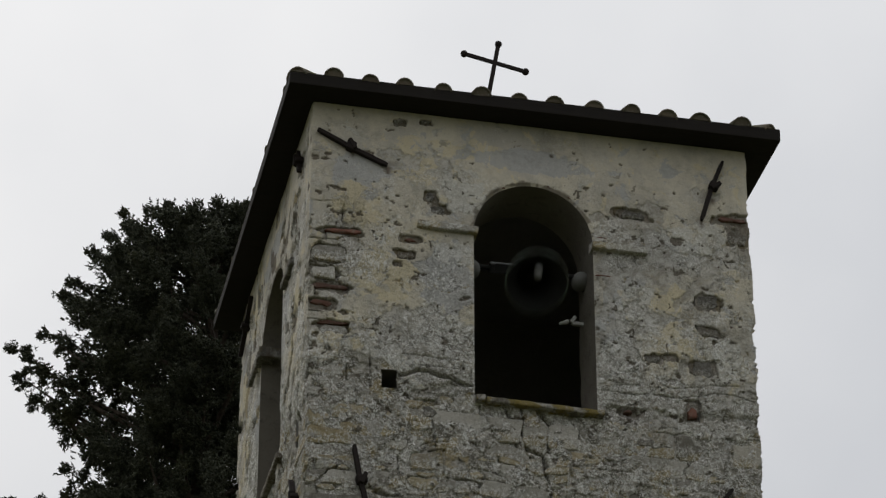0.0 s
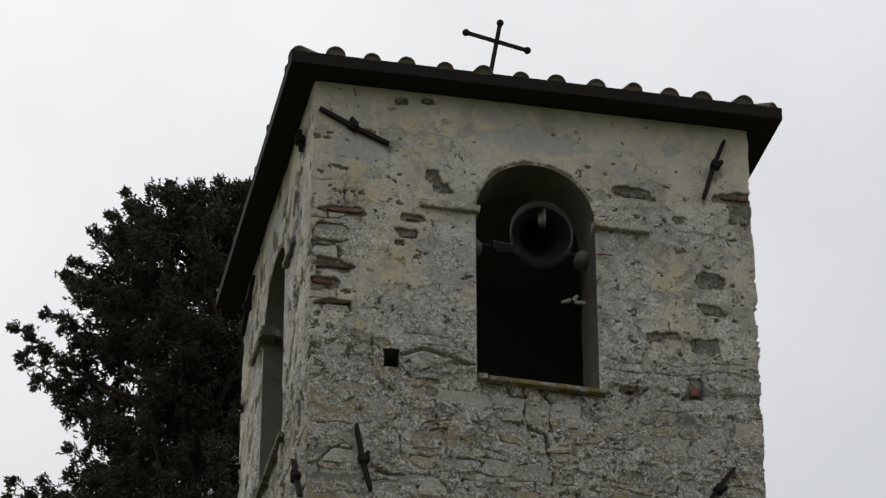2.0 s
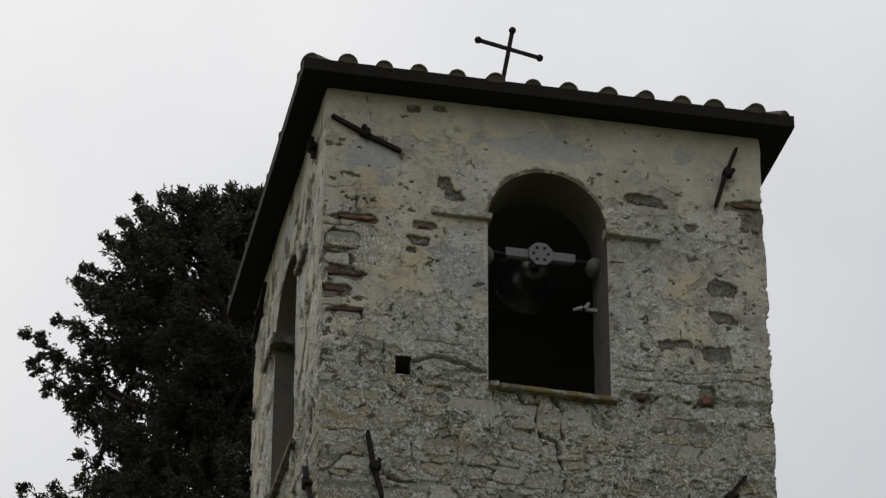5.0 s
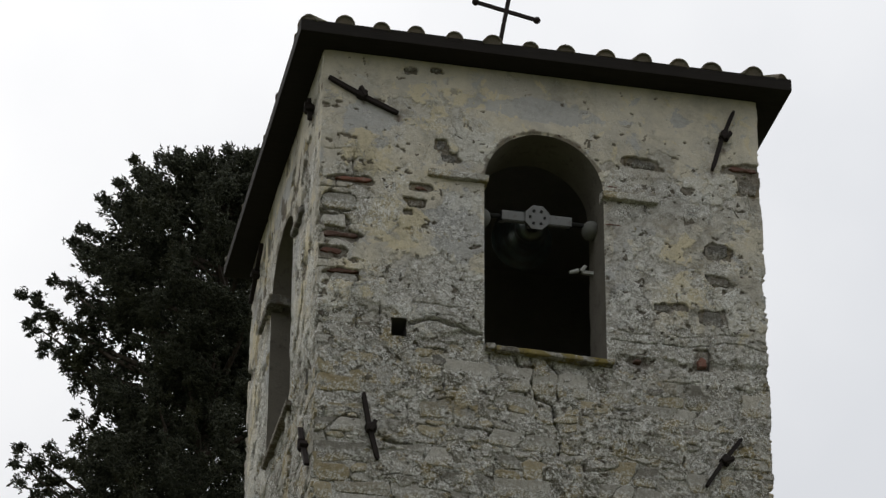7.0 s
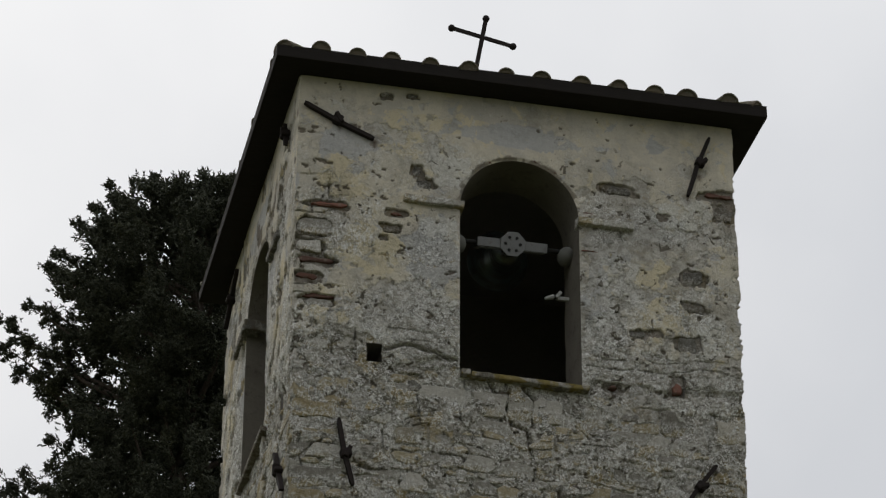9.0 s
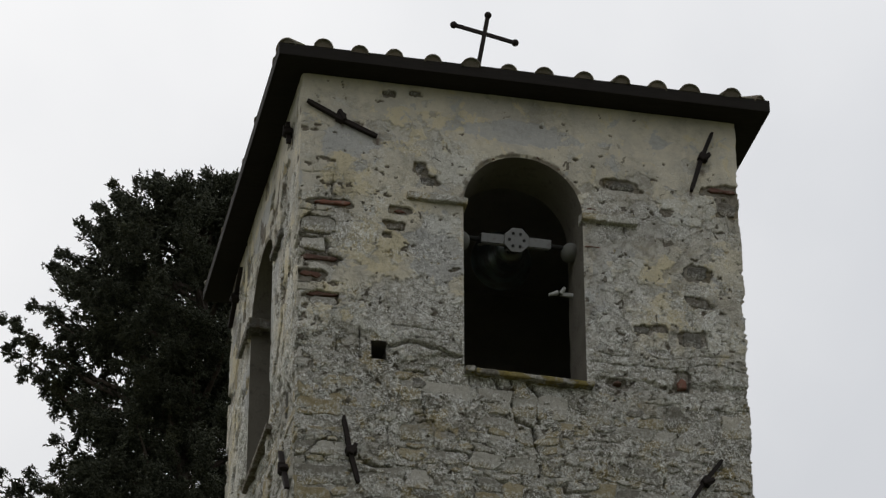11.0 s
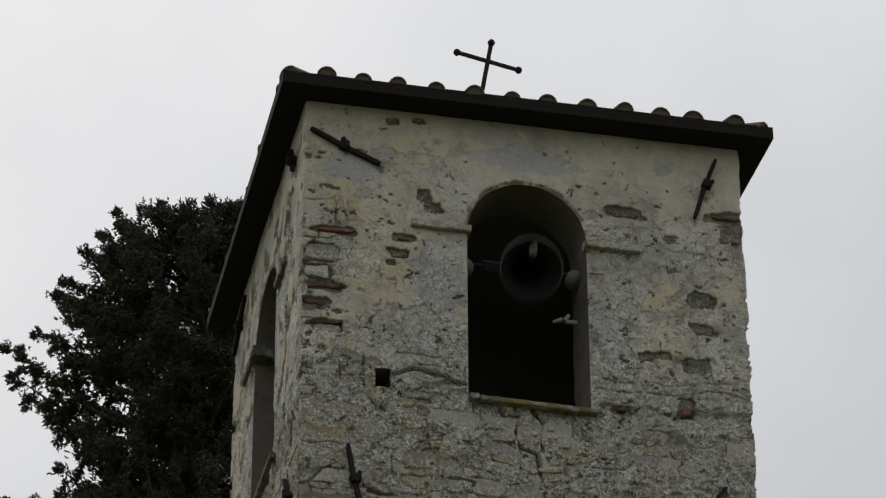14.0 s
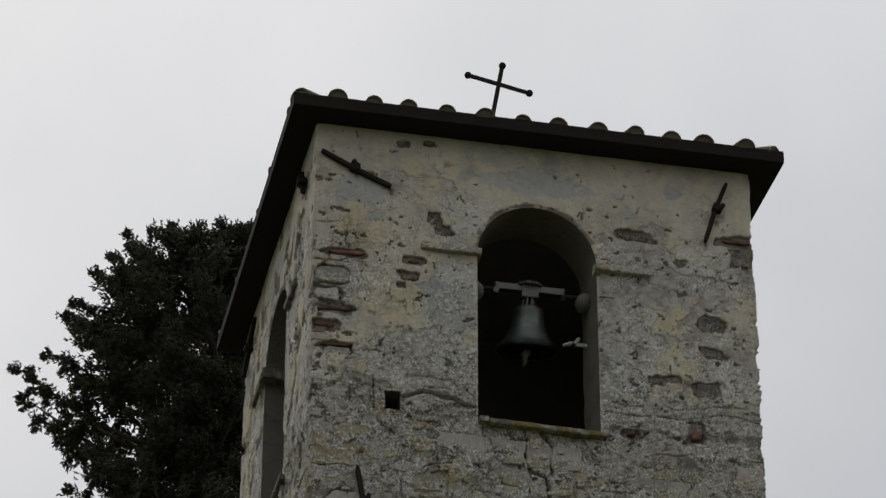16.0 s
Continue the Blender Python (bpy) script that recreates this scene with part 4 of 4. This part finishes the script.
def stone_object(name, corners, r, material, out, parent, label="", gap=0.006):
    V, F, mid = block(corners, r, gap)
    me = mesh_from(name, [(x - mid[0], y, z - mid[1]) for x, y, z in V], F, material, False)
    ob = link(name, me, parent, label)
    ob.matrix_basis = pose(mid[0], -out, mid[1])
    return ob


def rubble():
    r = random.Random(9)
    count = 0
    for box in courses(11.5, 14.3, 21):
        c = np.array(box)
        u, z = c.mean(0)
        w, h = np.ptp(c[:, 0]), np.ptp(c[:, 1])
        if z > 13.30 and float(opening_distance(np.array(u), np.array(z), FRONT_OPEN)) < max(w, h) / 2:
            continue
        if abs(u - HOLE[0]) < HOLE[2] + w / 2 and abs(z - HOLE[1]) < HOLE[3] + h / 2:
            continue
        if float(bare_front(np.array(u), np.array(z))) < 0.8 or r.random() < 0.16 or count >= 298:
            continue
        if float(crack_distance(np.array(u), np.array(z))) < 0.07 and z > 12.9:
            continue
        d = 0.016 * (float(fbm(np.array(u), np.array(z), 0.9, 200, 2)) - 0.5)
        stone_object("stone", box, r, M_STONE, d + r.uniform(-0.012, 0.001), wall_front, gap=r.uniform(0.001, 0.007))
        count += 1
    # the courses further down, and those of the left side, joined
    for side, z0, z1, parent, seed in (("front", 0.0, 11.5, wall_front, 31), ("left", 0.0, 13.2, wall_left, 32)):
        V, F = [], []
        M = PLACE[side]
        for box in courses(z0, z1, seed):
            if r.random() < 0.1:
                continue
            v, f, mid = block(box, r)
            n, out = len(V), r.uniform(-0.008, 0.006)
            V += [M @ Vector((x, y - out, z)) for x, y, z in v]
            F += [tuple(n + i for i in p) for p in f]
        ob = link("rubble", mesh_from("rubble", V, F, M_STUFF, False), parent)
        tagged(ob, "coursed rubble stones", kind="stuff")


rubble()

# bare stones and bricks in the gaps of the plaster: across, height, width, height
BARE_STONES = [
    (0.98, 15.27, 0.1, 0.1), (1.04, 15.145, 0.17, 0.09), (0.775, 14.68, 0.16, 0.09), (2.70, 15.31, 0.24, 0.08),
    (3.31, 14.55, 0.2, 0.14), (3.31, 14.26, 0.22, 0.08), (3.24, 13.91, 0.19, 0.15), (2.82, 13.955, 0.17, 0.075),
    (0.15, 14.62, 0.26, 0.16), (0.1, 14.44, 0.19, 0.12), (0.2, 13.92, 0.22, 0.09), (3.6, 15.21, 0.18, 0.16),
    (0.72, 15.985, 0.14, 0.1), (0.94, 16.005, 0.12, 0.05), (1.13, 12.9, 0.16, 0.1), (2.74, 13.2, 0.2, 0.1), (0.98, 13.28, 0.16, 0.11),
]
BRICKS = [
    (0.27, 14.845, 0.27, 0.045), (3.14, 13.50, 0.1, 0.12),
    (2.61, 13.45, 0.09, 0.06), (3.56, 15.37, 0.27, 0.05), (0.82, 14.83, 0.12, 0.05), (0.1, 14.16, 0.16, 0.05),
    (0.17, 14.32, 0.28, 0.045), (0.2, 13.99, 0.24, 0.04), (0.13, 15.33, 0.14, 0.04), (2.44, 14.69, 0.2, 0.022),
    (3.38, 15.13, 0.1, 0.035), (3.42, 14.9, 0.1, 0.035), (2.44, 15.05, 0.16, 0.03), (3.5, 14.33, 0.08, 0.04),
]


def patches():
    r = random.Random(3)
    for kind, material, label, rows in (("stone", M_DARK, "dark bare stone where plaster fell", BARE_STONES), ("brick", M_BRICK, "reddish brick where plaster fell", BRICKS)):
        for u, z, w, h in rows:
            j = lambda s: r.uniform(-0.14, 0.14) * s
            if u < 0.3:
                w, h = w * 1.2, h * 1.12
            a, b = max(u - w / 2, 0.004), min(u + w / 2, W - 0.004)
            box = [(a, z - h / 2 + j(h)), (b, z - h / 2 + j(h)), (b - abs(j(w)), z + h / 2 + j(h)), (a + abs(j(w)) * (a > 0.02), z + h / 2 + j(h))]
            corner = kind == "stone" and u < 0.3
            stone_object(kind, box, r, M_STONE if corner else material, (r.uniform(-0.014, -0.004) if kind == "brick" else r.uniform(-0.004, 0.006)) if u < 0.3 else r.uniform(0.0, 0.006) if kind == "brick" else r.uniform(-0.006, 0.001), wall_front, "worn corner stone" if corner else label)


def voussoirs():
    """Brick ends that show at the crown of the arch."""
    r = random.Random(12)
    c, hw, zb, zs, rise = FRONT_OPEN
    for k in range(13):
        a = radians(48 + k * 7.0 + r.uniform(-1.5, 1.5))
        if r.random() < 0.25:
            continue
        ring = [(c + (hw + d) * math.cos(a + da), zs + (rise + d) * math.sin(a + da)) for da, d in ((-0.05, 0.004), (0.05, 0.004), (0.045, r.uniform(0.035, 0.07)), (-0.045, r.uniform(0.035, 0.07)))]
        stone_object("brick", ring[::-1], r, M_BRICK, r.uniform(0.004, 0.014), wall_front, "reddish brick of the arch", 0.004)


patches()
voussoirs()


# ---- the cypress behind the tower ----
TREE = (0.39, 9.44)
ACROSS = Vector((0.978, -0.208, 0))


def tri_mesh(name, V, T, material):
    me = bpy.data.meshes.new(name)
    me.vertices.add(len(V))
    me.vertices.foreach_set("co", V.astype(np.float32).ravel())
    me.loops.add(T.size)
    me.loops.foreach_set("vertex_index", T.astype(np.int32).ravel())
    me.polygons.add(len(T))
    me.polygons.foreach_set("loop_start", np.arange(0, T.size, 3, dtype=np.int32))
    me.materials.append(material)
    me.update(calc_edges=True)
    me.validate()
    return me


def unit(a):
    return a / np.maximum(np.linalg.norm(a, axis=-1, keepdims=True), 1e-6)


def sprays(base, aim, size, rs, cords):
    """Feathery tufts: short fleshy cords of scale leaves set along a twig. Returns vertices and triangles."""
    n = len(base)
    f = np.linspace(0, 1, cords)[None, :, None]
    start = base[:, None] + aim[:, None] * size[:, None, None] * f * 0.7
    way = unit(aim[:, None] * (0.55 + 0.5 * f) + rs.normal(0, 0.6, (n, cords, 3)) + [0, 0, -0.25])
    length = size[:, None, None] * rs.uniform(0.5, 0.85, (n, cords, 1))
    wide = length * rs.uniform(0.17, 0.28, (n, cords, 1))
    a = unit(np.cross(way, rs.normal(0, 1, (n, cords, 3))))
    b = np.cross(way, a)
    mid = start + way * length * 0.1
    V = np.stack([mid + a * wide, mid + (-0.5 * a + 0.87 * b) * wide, mid + (-0.5 * a - 0.87 * b) * wide, start + way * length], 2).reshape(-1, 3)
    k = np.arange(n * cords)[:, None] * 4
    T = np.stack([k + [0, 1, 3], k + [1, 2, 3], k + [2, 0, 3], k + [2, 1, 0]], 1).reshape(-1, 3)
    return V, T


def crown_radius(z):
    return np.interp(z, [2.5, 6, 12, 15, 16.5, 17.5, 18.5, 19.3, 20.0, 20.5, 21.0], [0.9, 1.8, 1.95, 1.75, 1.5, 1.36, 1.5, 1.48, 1.15, 0.5, 0.15])


# boughs that break the outline: offset across, depth, height of the tip, fullness
BOUGHS = [
    (-1.04, 0.0, 20.75, 0.8), (-1.2, 0.1, 20.5, 0.8), (-0.8, -0.1, 20.42, 0.9), (-0.54, 0.1, 20.92, 0.8), (-0.45, -0.1, 20.6, 0.9), (0.04, 0.0, 20.88, 0.9),
    (0.37, 0.1, 20.84, 1.0), (-1.36, -0.1, 20.15, 1.0), (-1.6, 0.1, 19.86, 0.8), (-1.62, -0.2, 19.5, 1.0), (-1.84, 0.0, 19.1, 0.9), (-1.7, 0.2, 19.2, 1.0),
    (-2.2, 0.0, 18.93, 0.9), (-2.12, 0.15, 18.64, 1.0), (-1.98, -0.1, 18.74, 1.1), (-1.86, 0.0, 18.26, 1.1), (-1.7, 0.15, 18.26, 1.0), (-1.53, -0.1, 18.06, 0.9),
    (-1.5, 0.0, 17.4, 1.0), (-1.5, 0.2, 17.15, 1.0), (-1.75, 0.0, 17.0, 0.9), (-2.1, 0.1, 17.04, 0.9), (-2.1, 0.0, 16.8, 1.0), (-2.02, -0.1, 16.5, 1.1),
    (-1.2, -0.6, 18.9, 1.2), (-0.7, -0.9, 18.2, 1.2), (-0.9, -0.7, 17.2, 1.2), (-0.4, -0.9, 19.3, 1.1), (-0.2, -1.0, 17.6, 1.2), (-1.0, -0.5, 19.7, 1.1),
]


def cypress():
    tree = tagged(new("cypress_tree"), "tall dark old cypress with a ragged crown", "tree")
    tree.matrix_basis = pose(TREE[0], TREE[1], 0)
    rs = np.random.RandomState(4)

    def axis(z):
        return Vector((0.12 * math.sin(z * 0.7), 0.1 * math.cos(z * 0.5) - 0.1, z))

    pts = [axis(z) for z in np.linspace(-0.2, 20.2, 14)]
    part("trunk", merge(*[tube_bm(pts[k], pts[k + 1], 0.32 * (1 - k / 13.5), 0.32 * (1 - (k + 1) / 13.5), 12) for k in range(13)]), M_BARK, tree, "furrowed grey-brown trunk", smooth=True)
    boughs = [(ACROSS * u + Vector((0.208, 0.978, 0)) * d + Vector((0, 0, z)), f) for u, d, z, f in BOUGHS]
    for k in range(56):
        z = 19.9 - 17.0 * (k / 56) ** 1.2
        rad, a = float(crown_radius(z)) * rs.uniform(0.7, 0.98), rs.uniform(0, 2 * math.pi)
        boughs.append((Vector((rad * math.cos(a), rad * math.sin(a), z)), rs.uniform(0.9, 1.2)))
    B, A, S = [], [], []
    for tip, full in boughs:
        tip = tip - (tip - axis(tip.z - 0.8)).normalized() * 0.07
        out = math.hypot(tip.x, tip.y)
        root = axis(max(tip.z - 0.4 - 0.45 * out, 0.5))
        bend = root.lerp(tip, 0.6) + Vector((0, 0, -0.14))
        part("limb", merge(tube_bm(root, bend, 0.045, 0.026, 6), tube_bm(bend, tip, 0.026, 0.005, 6)), M_BARK, tree)
        near = tip.z > 14.5
        r0, r1, r2 = (np.array(v) for v in (root, bend, tip))
        # twigs along the outer part of the bough, each with its own tuft of sprays, hanging a little
        for q in range(9 if near else 5):
            s = 1.0 - 0.6 * (q / 9) ** 1.1
            c = r0 + (r1 - r0) * s / 0.6 if s < 0.6 else r1 + (r2 - r1) * (s - 0.6) / 0.4
            side = unit(unit(r2 - r0) * 0.8 + rs.normal(0, 0.75, 3) + [0, 0, -0.15]) if q else unit(r2 - r1)
            reach = (0.13 + 0.24 * (1 - s)) * full * rs.uniform(0.8, 1.25)
            n = 48 if near else 10
            f = rs.uniform(0, 1, (n, 1)) ** 0.8
            off = side * f * reach + rs.normal(0, 1, (n, 3)) * (0.045 - 0.022 * f) * full + np.array([0, 0, -0.07]) * f * f
            B.append(c + off)
            A.append(unit(side * 0.9 + rs.normal(0, 0.5, (n, 3))))
            S.append(rs.uniform(0.04, 0.07, n) if near else rs.uniform(0.25, 0.4, n))
    # the body of the crown, in clumps with gaps between them
    for k in range(700):
        z = 20.25 - 4.8 * rs.uniform() ** 1.05 if k < 560 else rs.uniform(3.0, 15.5)
        near = z > 14.5
        rad, a = float(crown_radius(z)) * 0.86 * rs.uniform(0.0, 1.0) ** 0.55, rs.uniform(0, 2 * math.pi)
        c = np.array((rad * math.cos(a), rad * math.sin(a), z))
        out = unit(c * [1, 1, 0] + rs.normal(0, 0.45, 3) + [0, 0, 0.45])
        n = 92 if near else 30
        f = rs.uniform(0, 1, (n, 1))
        off = rs.normal(0, 1, (n, 3)) * (0.082 - 0.045 * f if near else 0.24) + out * f * rs.uniform(0.2, 0.42)
        B.append(c + off)
        A.append(unit(unit(off) * 0.7 + out * 0.6))
        S.append(rs.uniform(0.045, 0.08, n) if near else rs.uniform(0.25, 0.42, n))
    V, T = sprays(np.vstack(B), np.vstack(A), np.concatenate(S), rs, 6)
    crown = link("crown", tri_mesh("crown", V, T, M_LEAF), tree)
    tagged(crown, "dense dark green sprays of scale leaves", kind="stuff")


cypress()


# ---- the swing ----
# times at which the bell hangs straight down: it goes outwards after the first, inwards after the second, and so on
PLUMB = [-0.145, 0.815, 1.765, 2.745, 3.70, 4.67, 5.64, 6.615, 7.59, 8.53, 9.51, 10.50, 11.46, 12.40, 13.295, 14.205, 15.09, 15.955, 16.8]
SMALL_HALF = 0.775               # half a period of small swings, seconds


def pendulum(reach):
    """Time and angle of a pendulum over half a swing of that reach (radians), out and back; the time counts in half periods of small swings."""
    h, a, speed, ts, angles = 0.002, 0.0, 2 * math.sin(reach / 2), [0.0], [0.0]
    while a >= 0.0:
        speed -= h * math.sin(a)
        a += h * speed
        ts.append(ts[-1] + h / math.pi)
        angles.append(a)
    return np.array(ts), np.array(angles)


def swing():
    curves = [pendulum(radians(d)) for d in range(60, 126, 3)]
    parts = []
    for k in range(len(PLUMB) - 1):
        span = (PLUMB[k + 1] - PLUMB[k]) / SMALL_HALF
        parts.append(min(curves, key=lambda c: abs(c[0][-1] - span)))

    def angle(t):
        k = max(i for i in range(len(PLUMB) - 1) if PLUMB[i] <= t)
        ts, angles = parts[k]
        s = (t - PLUMB[k]) / (PLUMB[k + 1] - PLUMB[k]) * ts[-1]
        return (1 if k % 2 == 0 else -1) * math.degrees(float(np.interp(s, ts, angles)))

    def lag(t):
        """The clapper lies against the rim late in the swing and leaves it on the way back."""
        k = max(i for i in range(len(PLUMB) - 1) if PLUMB[i] <= t)
        p = (t - PLUMB[k]) / (PLUMB[k + 1] - PLUMB[k])
        return (1 if k % 2 == 0 else -1) * 30 * max(math.sin(math.pi * p ** 1.25), 0.0) ** 0.6

    return angle, lag


def motions():
    angle, lag = swing()
    times = [k / 15 for k in range(241)]
    walk(bell, [(t, pose(*AXIS, -angle(t))) for t in times])
    walk(clapper, [(t, pose(0, 0, -0.175, -lag(t))) for t in times])


motions()
